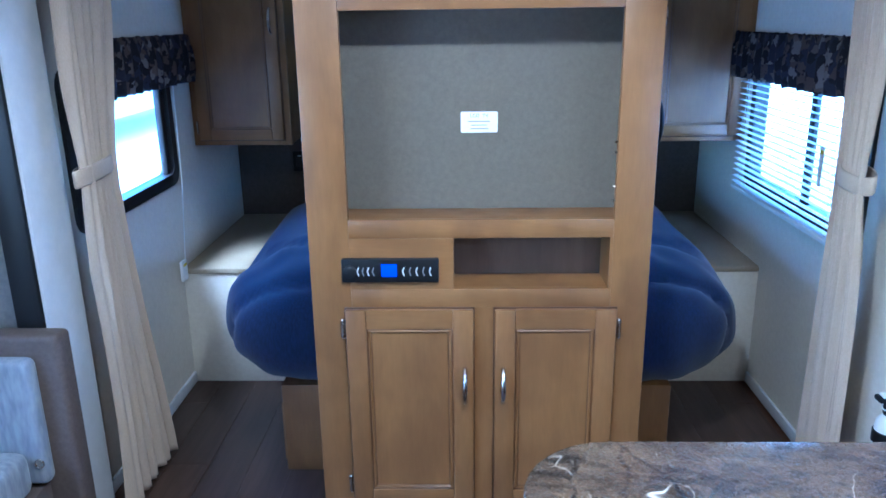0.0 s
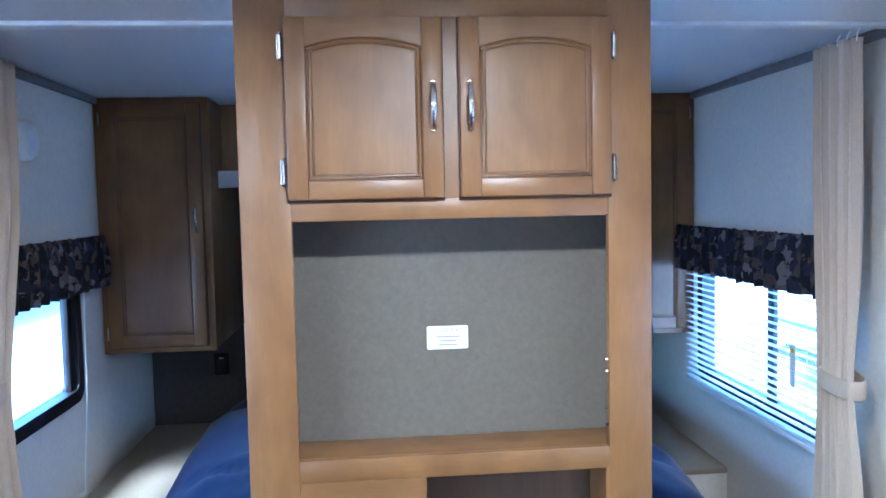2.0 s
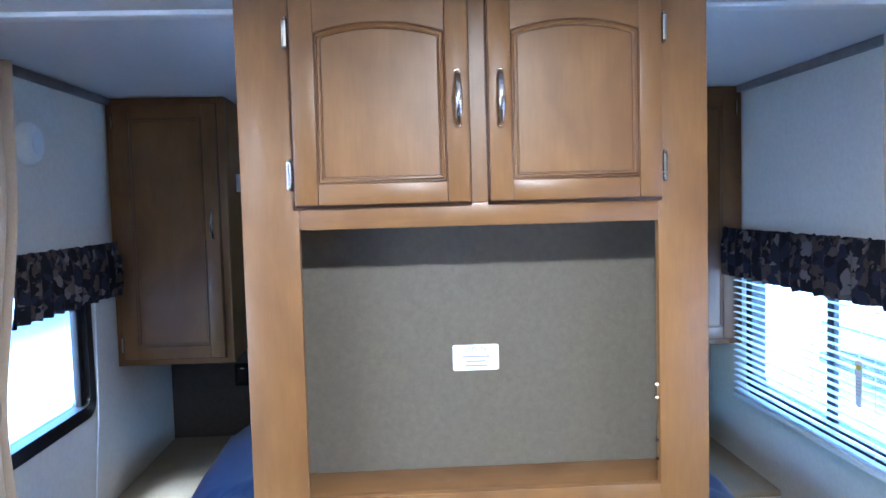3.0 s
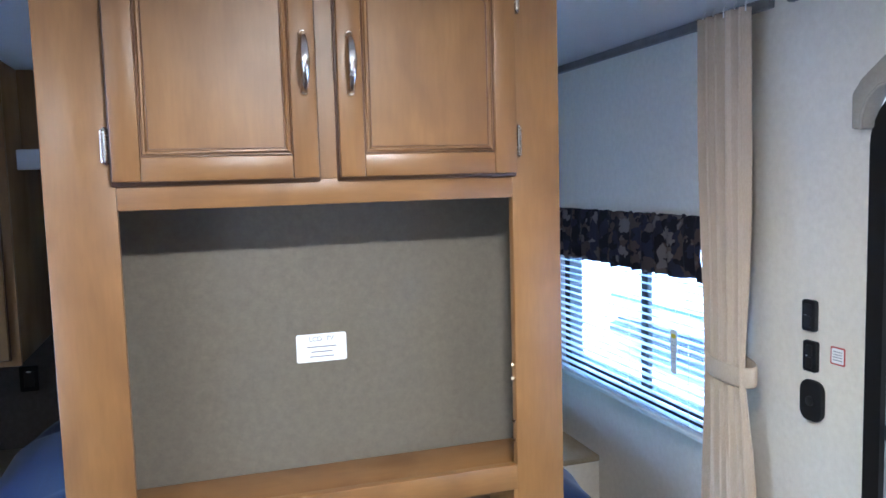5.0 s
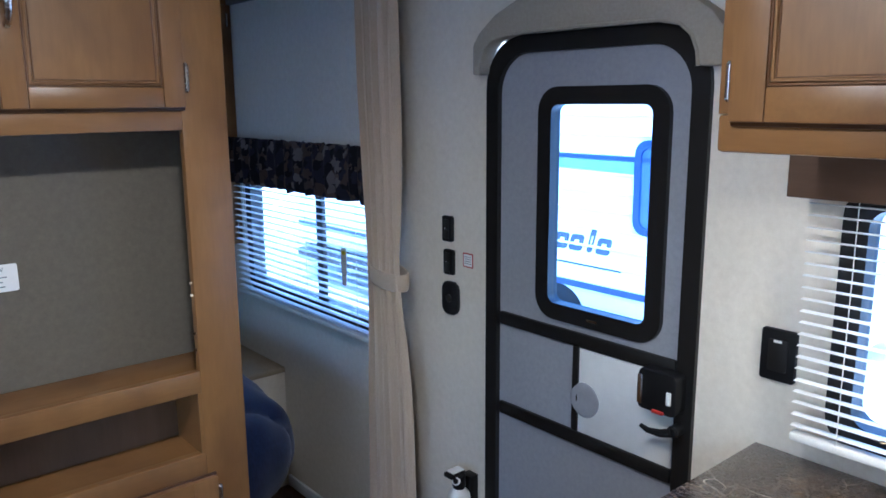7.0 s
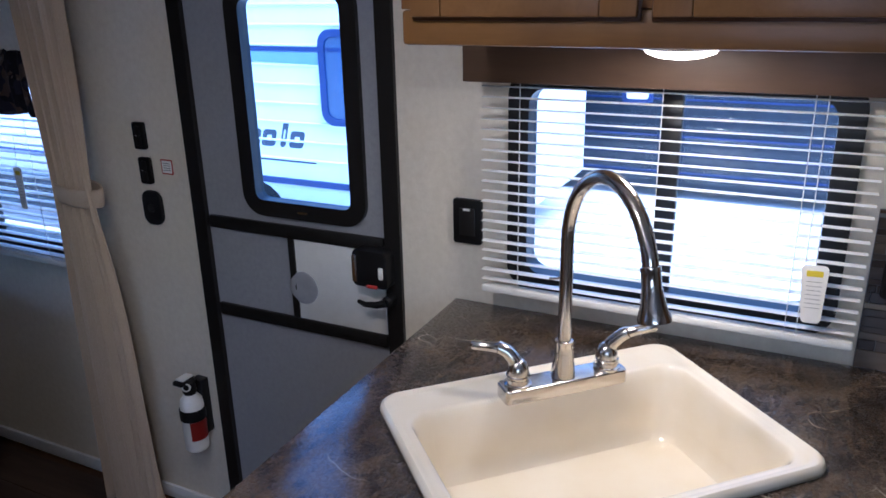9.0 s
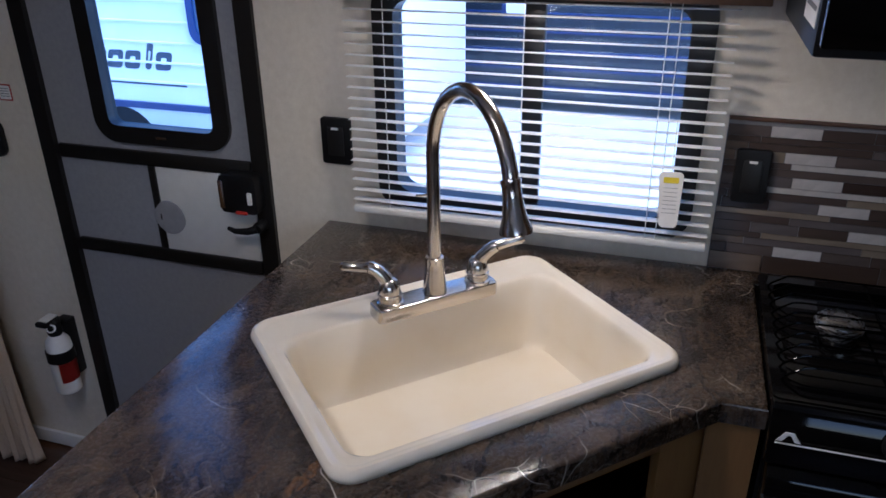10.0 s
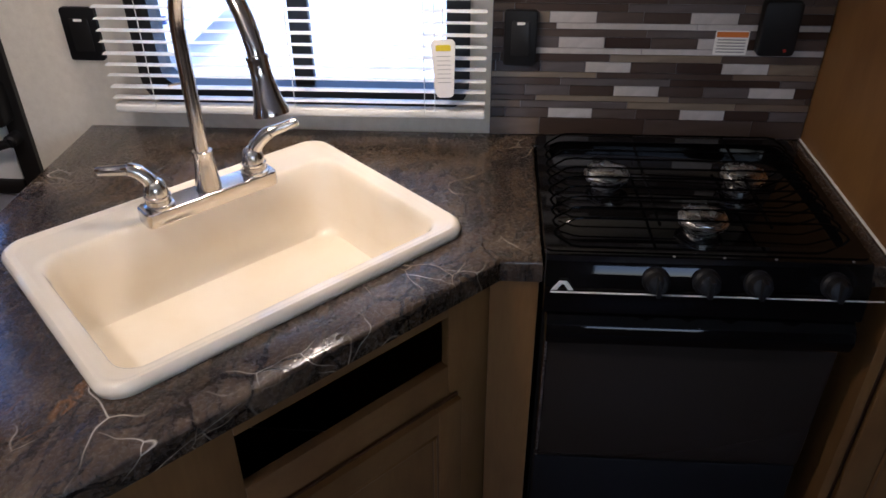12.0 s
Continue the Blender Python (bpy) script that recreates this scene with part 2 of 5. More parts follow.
def fabric(name, a, c2, scale=300, rough=0.9):
    m, n, l, b = base(name, rough=rough, spec=0.2)
    f = noise_tex(n, l, coords(n, l, (1, 1, 0.25)), scale, 2)
    g = noise_tex(n, l, coords(n, l), 6, 3)
    c = ramp(n, l, f.outputs["Fac"], [(0.3, a), (0.7, c2)])
    c = mix(n, l, ramp(n, l, g.outputs["Fac"], [(0.4, (0, 0, 0, 1)), (0.7, (0.3, 0.3, 0.3, 1))]), c, a)
    l.new(c, b.inputs["Base Color"])
    b.inputs["Sheen Weight"].default_value = 0.2
    bump(n, l, b, f.outputs["Fac"], 0.12, 0.0006)
    return m


CURTAIN = fabric("beige_linen", srgb(192, 172, 148), srgb(202, 183, 159), 420)
NAVY = fabric("navy_quilt", srgb(18, 28, 55), srgb(27, 39, 72), 160, 0.75)
BLACKCLOTH = fabric("black_pillow_cloth", srgb(16, 16, 20), srgb(26, 26, 30), 160)


def camo(name):
    m, n, l, b = base(name, rough=0.85, spec=0.2)
    v = coords(n, l, (1, 1, 1))
    w = noise_tex(n, l, v, 28, 2)
    warp = mix(n, l, 0.03, v, w.outputs["Color"], "LINEAR_LIGHT")
    t = n.new("ShaderNodeTexVoronoi")
    t.inputs["Scale"].default_value = 34
    l.new(warp, t.inputs["Vector"])
    sep = n.new("ShaderNodeSeparateColor")
    l.new(t.outputs["Color"], sep.inputs["Color"])
    c = ramp(n, l, sep.outputs[0], [(0.0, srgb(26, 25, 32)), (0.34, srgb(40, 40, 52)), (0.56, srgb(74, 62, 56)), (0.72, srgb(30, 29, 36)), (0.84, srgb(88, 78, 72)), (0.93, srgb(106, 99, 95))], "CONSTANT")
    l.new(c, b.inputs["Base Color"])
    f = noise_tex(n, l, v, 220, 2)
    bump(n, l, b, f.outputs["Fac"], 0.3, 0.001)
    return m


CAMO = camo("camouflage_cotton")
CUSHION = fabric("blue_grey_bench_fabric", srgb(128, 134, 142), srgb(166, 170, 176), 60, 0.5)


def plank_mat():
    m, n, l, b = base("dark_walnut_vinyl_plank", rough=0.42)
    v = coords(n, l, (1, 0.08, 1))
    g = noise_tex(n, l, v, 22, 6, 0.65, 0.5)
    oi = n.new("ShaderNodeObjectInfo")
    c = ramp(n, l, g.outputs["Fac"], [(0.3, srgb(48, 34, 28)), (0.7, srgb(92, 70, 58))])
    c = mix(n, l, ramp(n, l, oi.outputs["Random"], [(0, (0, 0, 0, 1)), (1, (0.5, 0.5, 0.5, 1))]), c, srgb(50, 38, 33))
    l.new(c, b.inputs["Base Color"])
    bump(n, l, b, g.outputs["Fac"], 0.1, 0.001)
    return m


PLANK = plank_mat()


# ---- building helpers ----
def origin(ob):
    v = Vector((0, 0, 0))
    while ob:
        v += ob.location
        ob = ob.parent
    return v


def thing(name, at, label, category, group="", kind=""):
    e = new(name)
    e.location = at
    e.empty_display_size = 0.05
    return tagged(e, label, category, group, kind)


def finish(bm, name, material, smooth):
    me = bpy.data.meshes.new(name)
    bmesh.ops.recalc_face_normals(bm, faces=bm.faces)
    bm.to_mesh(me)
    bm.free()
    me.materials.append(material)
    if smooth:
        me.polygons.foreach_set("use_smooth", [True] * len(me.polygons))
        me.set_sharp_from_angle(angle=radians(38))
    return me


def part(name, bm, material, parent=None, label="", smooth=True):
    """A bmesh in world coordinates, linked as one mesh under its thing or part."""
    o = origin(parent) if parent else Vector((0, 0, 0))
    bmesh.ops.translate(bm, verts=bm.verts, vec=-o)
    ob = new(name, finish(bm, name, material, smooth))
    if parent:
        ob.parent = parent
    if label:
        ob["label"] = label
    return ob


def solid(name, bm, material, label, category, group="", kind=""):
    return tagged(part(name, bm, material), label, category, group, kind)


def box(x0, x1, y0, y1, z0, z1, bevel=0.0, seg=2, bm=None):
    b = bmesh.new()
    bmesh.ops.create_cube(b, size=1.0)
    for v in b.verts:
        v.co = Vector((x0 + (v.co.x + 0.5) * (x1 - x0), y0 + (v.co.y + 0.5) * (y1 - y0), z0 + (v.co.z + 0.5) * (z1 - z0)))
    if bevel:
        bmesh.ops.bevel(b, geom=b.edges[:], offset=bevel, segments=seg, profile=0.5, affect="EDGES")
    return join(bm, b)


def join(bm, b):
    if bm is None:
        return b
    me = bpy.data.meshes.new("scrap")
    b.to_mesh(me)
    b.free()
    bm.from_mesh(me)
    bpy.data.meshes.remove(me)
    return bm


def prism(pts, depth, m=None, bevel=0.0, bm=None, seg=2):
    """A polygon in local x and z (front plane y=0, facing -y), extruded to y=depth, then moved by m."""
    b = bmesh.new()
    vs = [b.verts.new((x, 0, z)) for x, z in pts]
    f = b.faces.new(vs)
    r = bmesh.ops.extrude_face_region(b, geom=[f])
    bmesh.ops.translate(b, verts=[v for v in r["geom"] if isinstance(v, bmesh.types.BMVert)], vec=(0, depth, 0))
    bmesh.ops.recalc_face_normals(b, faces=b.faces)
    if bevel:
        bmesh.ops.bevel(b, geom=[e for e in b.edges if e.calc_face_angle(0) > 0.5], offset=bevel, segments=seg, profile=0.5, affect="EDGES")
    if m is not None:
        b.transform(m)
    return join(bm, b)


def tube(pts, radii, seg=12, bm=None, cap=True, closed=False):
    b = bmesh.new()
    pts = [Vector(p) for p in pts]
    if not isinstance(radii, (list, tuple)):
        radii = [radii] * len(pts)
    rings, up = [], None
    for i, p in enumerate(pts):
        a = pts[i - 1] if i or closed else p
        c = pts[(i + 1) % len(pts)] if i + 1 < len(pts) or closed else p
        d = (c - a).normalized()
        if up is None:
            up = d.orthogonal().normalized()
        up = (up - d * up.dot(d)).normalized()
        side = d.cross(up)
        rings.append([b.verts.new(p + (up * math.cos(k * math.tau / seg) + side * math.sin(k * math.tau / seg)) * radii[i]) for k in range(seg)])
    for i in range(len(rings) if closed else len(rings) - 1):
        r0, r1 = rings[i], rings[(i + 1) % len(rings)]
        for k in range(seg):
            b.faces.new((r0[k], r0[(k + 1) % seg], r1[(k + 1) % seg], r1[k]))
    if cap and not closed:
        b.faces.new(rings[0][::-1])
        b.faces.new(rings[-1])
    return join(bm, b)


def lathe(profile, at, axis=(0, 0, 1), seg=24, bm=None):
    """A (radius, height) profile turned round axis at a place."""
    b = bmesh.new()
    q = Vector((0, 0, 1)).rotation_difference(Vector(axis)).to_matrix()
    rings = [[b.verts.new(Vector(at) + q @ Vector((max(r, 0.0004) * math.cos(k * math.tau / seg), max(r, 0.0004) * math.sin(k * math.tau / seg), h))) for k in range(seg)] for r, h in profile]
    for r0, r1 in zip(rings, rings[1:]):
        for k in range(seg):
            b.faces.new((r0[k], r0[(k + 1) % seg], r1[(k + 1) % seg], r1[k]))
    b.faces.new(rings[0][::-1])
    b.faces.new(rings[-1])
    return join(bm, b)


def round_rect(w, h, r, seg=6, cx=0.0, cz=0.0):
    pts = []
    for sx, sz, a0 in ((1, 1, 0), (-1, 1, 90), (-1, -1, 180), (1, -1, 270)):
        for k in range(seg + 1):
            a = radians(a0 + 90 * k / seg)
            pts.append((cx + sx * (w / 2 - r) + r * math.cos(a), cz + sz * (h / 2 - r) + r * math.sin(a)))
    return pts


def ring_frame(outer, inner, depth, m=None, bm=None, bevel=0.0):
    """A flat ring between two outlines of equally many points, in local x and z, depth along y."""
    b = bmesh.new()
    loops = [[b.verts.new((x, y, z)) for x, z in pts] for pts, y in ((outer, 0), (inner, 0), (inner, depth), (outer, depth))]
    n = len(outer)
    for i in range(4):
        l0, l1 = loops[i], loops[(i + 1) % 4]
        for k in range(n):
            b.faces.new((l0[k], l0[(k + 1) % n], l1[(k + 1) % n], l1[k]))
    if m is not None:
        b.transform(m)
    return join(bm, b)


def wall_with_holes(x0, x1, y0, y1, z0, z1, holes):
    """A wall along y from x0 to x1 thick, pierced by holes (ya, yb, za, zb)."""
    bm = bmesh.new()
    ys = sorted({y0, y1, *(v for h in holes for v in h[:2])})
    zs = sorted({z0, z1, *(v for h in holes for v in h[2:])})
    for ya, yb in zip(ys, ys[1:]):
        run = None
        for za, zb in zip(zs, zs[1:]):
            cy, cz = (ya + yb) / 2, (za + zb) / 2
            hole = any(h[0] < cy < h[1] and h[2] < cz < h[3] for h in holes)
            if not hole:
                run = (run[0], zb) if run else (za, zb)
            if run and (hole or zb == zs[-1]):
                box(x0, x1, ya, yb, run[0], run[1], bm=bm)
                run = None
    bmesh.ops.remove_doubles(bm, verts=bm.verts, dist=0.0001)
    return bm





def on_right(y, z=0.0, x=XR):
    """Local x runs along -y, local -y faces the room from the wall at x."""
    return Matrix(((0, 1, 0, x), (-1, 0, 0, y), (0, 0, 1, z), (0, 0, 0, 1)))


def on_left(y, z=0.0, x=XL):
    return Matrix(((0, -1, 0, x), (1, 0, 0, y), (0, 0, 1, z), (0, 0, 0, 1)))


def at_front(x, y, z=0.0):
    return Matrix.Translation((x, y, z))


# ---- structure ----
KWIN = (1.165, 1.80, 0.965, 1.43)
DOOR = (2.10, 2.73, 0.03, 1.74)
RWIN = (3.20, 4.17, 0.83, 1.38)
LWIN = (3.16, 3.985, 0.90, 1.38)
SLIDE = (-1.35, 2.86, 0.0, 1.92)
solid("wall_east", wall_with_holes(XR, XR + 0.05, YB, YF, -0.1, CEIL, [KWIN, DOOR, RWIN]), WALL, "beige vinyl wallboard side wall with door and windows", "wall", kind="structure")
solid("wall_west", wall_with_holes(XL - 0.05, XL, YB, YF, -0.1, CEIL, [LWIN, SLIDE]), WALL, "beige vinyl wallboard side wall with slide-out opening", "wall", kind="structure")
solid("wall_front", box(XL - 0.05, XR + 0.05, YF, YF + 0.05, -0.1, CEIL), HEAD, "dark taupe panelled front wall behind the bed", "wall", kind="structure")
rear = box(XL - 0.05, XR + 0.05, YB - 0.05, YB, -0.1, CEIL)
solid("wall_rear", rear, WALL, "plain beige wallboard rear wall", "wall", kind="structure")
# the hole is an assumed window, never in view, added to let sky in
sl = wall_with_holes(-2.08, -2.03, -1.4, 2.92, -0.02, 1.97, [(0.0, 1.3, 1.0, 1.65)])
box(-2.03, XL - 0.05, 2.87, 2.92, -0.02, 1.97, bm=sl)
box(-2.03, XL - 0.05, -1.4, -1.35, -0.02, 1.97, bm=sl)
solid("wall_slide", sl, WALL_SLIDE, "grey wallboard walls of the slide-out", "wall", kind="structure")
ce = box(XL - 0.05, XR + 0.05, YB - 0.05, YF + 0.05, CEIL, CEIL + 0.06)
box(-2.08, XL - 0.05, -1.4, 2.92, 1.92, 1.97, bm=ce)
solid("ceiling", ce, CEILM, "white ceiling board of the trailer", "ceiling", kind="structure")
batten = box(XL, XR, 2.985, 3.03, CEIL - 0.012, CEIL - 0.0005, 0.003)
solid("trim", batten, WHITE_TRIM, "white glossy ceiling seam batten", "trim", kind="structure")
mold = box(XR - 0.022, XR - 0.0005, 3.04, CAB_Y - 0.002, CEIL - 0.028, CEIL - 0.0005, 0.004)
box(XR - 0.022, XR - 0.0005, YB, 2.98, CEIL - 0.028, CEIL - 0.0005, 0.004, bm=mold)
box(XL + 0.0005, XL + 0.022, 3.04, CAB_Y - 0.002, CEIL - 0.028, CEIL - 0.0005, 0.004, bm=mold)
solid("trim", mold, MOLD, "grey cove moulding along the ceiling", "trim", kind="structure")
jamb = box(XL - 0.03, XL + 0.035, 2.855, 3.06, 0.0, CEIL - 0.001, 0.006)
solid("trim", jamb, WHITE_TRIM, "white slide-out edge trim post", "trim", kind="structure")
seal = box(XL - 0.045, XL + 0.03, 2.835, 2.852, 0.0, 1.92, 0.004)
solid("trim", seal, RUBBER, "black rubber slide-out wiper seal", "trim", kind="structure")
bb = box(XL + 0.0005, XL + 0.012, 3.07, 3.935, 0.002, 0.05, 0.003)
box(XR - 0.012, XR - 0.0005, 2.80, 3.935, 0.002, 0.05, 0.003, bm=bb)
solid("baseboard", bb, WHITE_TRIM, "pale baseboard along the side walls", "baseboard", kind="structure")
floor = solid("floor", box(-2.08, XR + 0.05, YB - 0.05, YF + 0.05, -0.12, -0.004), WOOD_DARK, "dark walnut vinyl plank floor", "floor", kind="structure")


# ---- windows ----
def window(name, m, w, h, mull, label, frame_w=0.045):
    """A black framed sliding window; m has its centre on the inner wall face."""
    t = tagged(new(name), label, "window", kind="structure")
    n = 6
    bm = ring_frame(round_rect(w, h, 0.06, n), round_rect(w - 2 * frame_w, h - 2 * frame_w, 0.035, n), 0.055, m @ Matrix.Translation((0, -0.012, 0)))
    part("window_frame", bm, RUBBER, t, "black moulded frame")
    for x in mull:
        part("mullion", mullion(m, x, h - 2 * frame_w), RUBBER, t)
    xs = [-w / 2 + frame_w, *mull, w / 2 - frame_w]
    for a, c in zip(xs, xs[1:]):
        p = box(a, c, 0.024, 0.028, -h / 2 + frame_w - 0.004, h / 2 - frame_w + 0.004)
        p.transform(m)
        o = part("pane", p, GLASS, t)
        o.visible_shadow = False
    return t


def mullion(m, x, h):
    b = box(x - 0.02, x + 0.02, 0.002, 0.022, -h / 2 - 0.002, h / 2 + 0.002, 0.003)
    b.transform(m)
    return b


def mid(r):
    return (r[0] + r[1]) / 2, (r[2] + r[3]) / 2, r[1] - r[0], r[3] - r[2]


cy, cz, w, h = mid(KWIN)
window("window_1", on_right(cy, cz), w + 0.03, h + 0.03, [0.0], "black framed kitchen sliding window above the sink")
cy, cz, w, h = mid(RWIN)
window("window_2", on_right(cy, cz), w + 0.03, h + 0.03, [0.05], "black framed bedroom sliding window behind a blind")
cy, cz, w, h = mid(LWIN)
window("window_3", on_left(cy, cz), w + 0.03, h + 0.03, [0.36], "black framed bedroom window with rounded corners")


# ---- blinds ----
def blind(y0, y1, z0, z1, x, pitch, label, ladders, tilt=22):
    """A venetian blind on the right wall, slats along y."""
    t = thing("venetian_blind", (x, (y0 + y1) / 2, z0), label, "blind")
    part("head_rail", box(x - 0.018, x + 0.014, y0, y1, z1 - 0.03, z1, 0.003), PLASTIC_W, t)
    part("bottom_rail", box(x - 0.014, x + 0.012, y0, y1, z0, z0 + 0.016, 0.004), PLASTIC_W, t)
    b = bmesh.new()
    vs = []
    for k in range(5):
        u = -1 + k / 2
        vs.append((u * 0.0125, 0.0022 * (1 - u * u)))
    c, s = math.cos(radians(tilt)), math.sin(radians(tilt))
    L = (y1 - y0) / 2
    for dz in (0.0, -0.0008):
        for yy in (-L, L):
            for u, q in vs:
                b.verts.new((u * c - q * s, yy, u * s + q * c + dz))
    b.verts.ensure_lookup_table()
    V = b.verts
    for k in range(4):
        b.faces.new((V[k], V[k + 1], V[5 + k + 1], V[5 + k]))
        b.faces.new((V[10 + k], V[15 + k], V[15 + k + 1], V[10 + k + 1]))
    for a in (0, 4):
        b.faces.new((V[a], V[a + 5], V[a + 15], V[a + 10]))
    for e in (0, 5):
        for k in range(4):
            b.faces.new((V[e + k], V[e + 10 + k], V[e + 11 + k], V[e + 1 + k]))
    me = finish(b, "slat", PLASTIC_W, True)
    z = z0 + 0.016 + pitch * 0.6
    rnd = random.Random(4)
    while z < z1 - 0.035:
        o = new("slat", me)
        o.parent = t
        o.location = Vector((x, (y0 + y1) / 2, z)) - t.location
        o.rotation_euler = (rnd.uniform(-0.002, 0.002), rnd.uniform(-0.05, 0.05), rnd.uniform(-0.001, 0.001))
        z += pitch
    for y in ladders:
        part("ladder_cord", tube([(x - 0.014, y, z0 + 0.01), (x - 0.014, y, z1 - 0.02)], 0.0009, 5), PLASTIC_W, t)
    return t


blind(1.118, 1.856, 0.955, 1.46, 1.135, 0.0222, "white venetian blind hanging open over the sink window", (1.215, 1.235, 1.49, 1.77), -6)
blind(3.16, 4.19, 0.805, 1.42, 1.135, 0.0245, "white venetian blind half open beneath a camouflage valance", (3.3, 3.62, 4.08, 4.1), -2)


def warning_tag(at, m, w, h, label):
    t = thing("hang_tag", at, label, "tag")
    pts = [(x * (0.72 + 0.28 * (z / h + 0.5)), z) for x, z in round_rect(w, h, min(w, h) * 0.22, 5)]
    part("paper", prism(pts, 0.0015, m), PAPER, t)
    part("warning_stripe", prism(round_rect(w * 0.6, h * 0.10, 0.002, 2, 0, h * 0.36), 0.0006, m @ Matrix.Translation((0, -0.0008, 0))), YELLOW, t)
    for k in range(7):
        part("print_line", prism(round_rect(w * 0.56, h * 0.007, 0.0002, 1, 0, h * (0.22 - 0.075 * k)), 0.0004, m @ Matrix.Translation((0, -0.0006, 0))), INKGREY, t)
    part("string", tube([m @ Vector((0, 0, h * 0.46)), m @ Vector((0.002, 0.008, h * 0.46 + 0.10))], 0.0008, 5), PLASTIC_W, t)
    return t


# ---- outside ----
def outdoor_mat(name, colour, var, rough=0.6, scale=3):
    return wall_board(name, colour, var, rough, scale, 0.1)


SNOW = outdoor_mat("pale_concrete_lot", srgb(206, 208, 210), srgb(222, 224, 226), 0.8, 2)
RVWHITE = outdoor_mat("white_trailer_siding", srgb(226, 228, 232), srgb(234, 236, 240), 0.35, 4)
NAVYP = outdoor_mat("navy_decal", srgb(28, 48, 96), srgb(34, 56, 108), 0.3, 4)
DARKG, _n, _l, _b = base("dark_tinted_glass", (0.01, 0.016, 0.028, 1), 0.05)
DARKB = outdoor_mat("slate_blue_siding", srgb(20, 32, 44), srgb(28, 42, 56), 0.5, 4)
DECAL, _n, _l, _b = base("slate_decal_vinyl", (0.045, 0.06, 0.085, 1), 0.4)
SHADE = outdoor_mat("blue_grey_blind_behind_glass", srgb(66, 86, 116), srgb(76, 98, 128), 0.2, 6)
OUTBLUE = outdoor_mat("pale_blue_stripe_vinyl", srgb(120, 150, 190), srgb(130, 160, 198), 0.4, 4)
solid("ground", box(-300, 300, -300, 300, GROUND - 0.3, GROUND), SNOW, "pale sunlit concrete parking lot", "ground", kind="structure")


def trailer(x, y0, y1, z0, z1, label, ridges, decal):
    t = thing("travel_trailer", (x, (y0 + y1) / 2, GROUND), label, "trailer")
    part("body", box(x, x + 2.4, y0, y1, z0 + 0.02, z1, 0.08, 3), RVWHITE, t)
    part("underbelly", box(x + 0.06, x + 2.3, y0 + 1.2, y1 - 0.1, z0 - 0.2, z0 + 0.0195), BLACK, t)
    rb = bmesh.new()
    for k in range(ridges):
        z = z0 + 0.5 + k * (z1 - z0 - 0.7) / ridges
        box(x - 0.012, x + 0.01, y0 + 0.1, y1 - 0.1, z, z + 0.02, 0.005, bm=rb)
    part("siding_ribs", rb, RVWHITE, t)
    part("lower_stripe", box(x - 0.016, x + 0.01, y0 + 0.05, y1 - 0.05, z0 + 0.28, z0 + 0.335), NAVYP, t, "navy lower stripe")
    for wheel_y in (y0 + 2.4, y0 + 3.2):
        wp = part("wheel", lathe([(0.2, 0.0), (0.33, 0.02), (0.35, 0.1), (0.33, 0.2), (0.2, 0.22)], (x - 0.02, wheel_y, GROUND + 0.35), (1, 0, 0)), BLACK, t)
        part("rim", lathe([(0.02, -0.01), (0.17, -0.01), (0.19, 0.02)], (x - 0.02, wheel_y, GROUND + 0.35), (1, 0, 0)), CHROME, wp)
    if decal:
        decal(t, x)
    return t


def neighbour_details(t, x):
    # upper stripe, window, and the markings as plain slanted shapes
    part("upper_stripe", box(x - 0.016, x + 0.01, 4.1, 9.6, 1.085, 1.12), NAVYP, t, "navy upper stripe")
    part("tapered_stripe", prism([(-1.75, 0.0), (1.9, -0.10), (1.9, 0.03), (-1.75, 0.03)], 0.012, on_right(5.9, 1.05, x - 0.012)), OUTBLUE, t, "pale blue tapered stripe")
    wn_ = part("window", ring_frame(round_rect(0.9, 0.78, 0.12, 5), round_rect(0.78, 0.66, 0.08, 5), 0.05, on_right(4.51, 0.875, x - 0.03)), NAVYP, t)
    part("pane", prism(round_rect(0.80, 0.68, 0.08, 5), 0.02, on_right(4.51, 0.875, x - 0.015)), SHADE, wn_, "closed blue-grey window blind")
    slant = Matrix(((1, 0, 0.28, 0), (0, 1, 0, 0), (0, 0, 1, 0), (0, 0, 0, 1)))
    for k, (wd, hg) in enumerate(((0.15, 0.15), (0.15, 0.15), (0.15, 0.15), (0.06, 0.23), (0.15, 0.15))):
        mm = on_right(5.90 - k * 0.170 + (0.04 if k == 4 else 0), 0.335 + (hg - 0.15) / 2, x - 0.004) @ slant
        part("brand_marking", ring_frame(round_rect(wd, hg, 0.03, 3), round_rect(wd * 0.36, hg * 0.36, 0.01, 3), 0.003, mm), DECAL, t, "slate brand marking in plain shapes")
    part("series_marking", prism(round_rect(0.78, 0.028, 0.004, 2), 0.003, on_right(5.46, 0.147, x - 0.004)), DECAL, t)
    part("chassis_rail", box(x - 0.3, x - 0.02, 4.2, 10.0, -0.42, -0.30, 0.01), BLACK, t)
    for y in (5.9, 5.2, 4.6):
        part("service_panel", box(x - 0.32, x - 0.3, y, y + 0.18, -0.40, -0.24, 0.005), RVWHITE if y > 5 else BLACK, t)


trailer(5.0, 3.36, 10.5, -0.35, 2.3, "white neighbouring travel trailer with navy stripes on the lot", 12, neighbour_details)
far = thing("travel_trailer", (8.2, 0.5, GROUND), "dark blue trailer standing across the lot", "trailer")
part("body", box(8.2, 10.7, -4.0, 5.4, GROUND + 0.12, 2.4, 0.1, 3), DARKB, far)
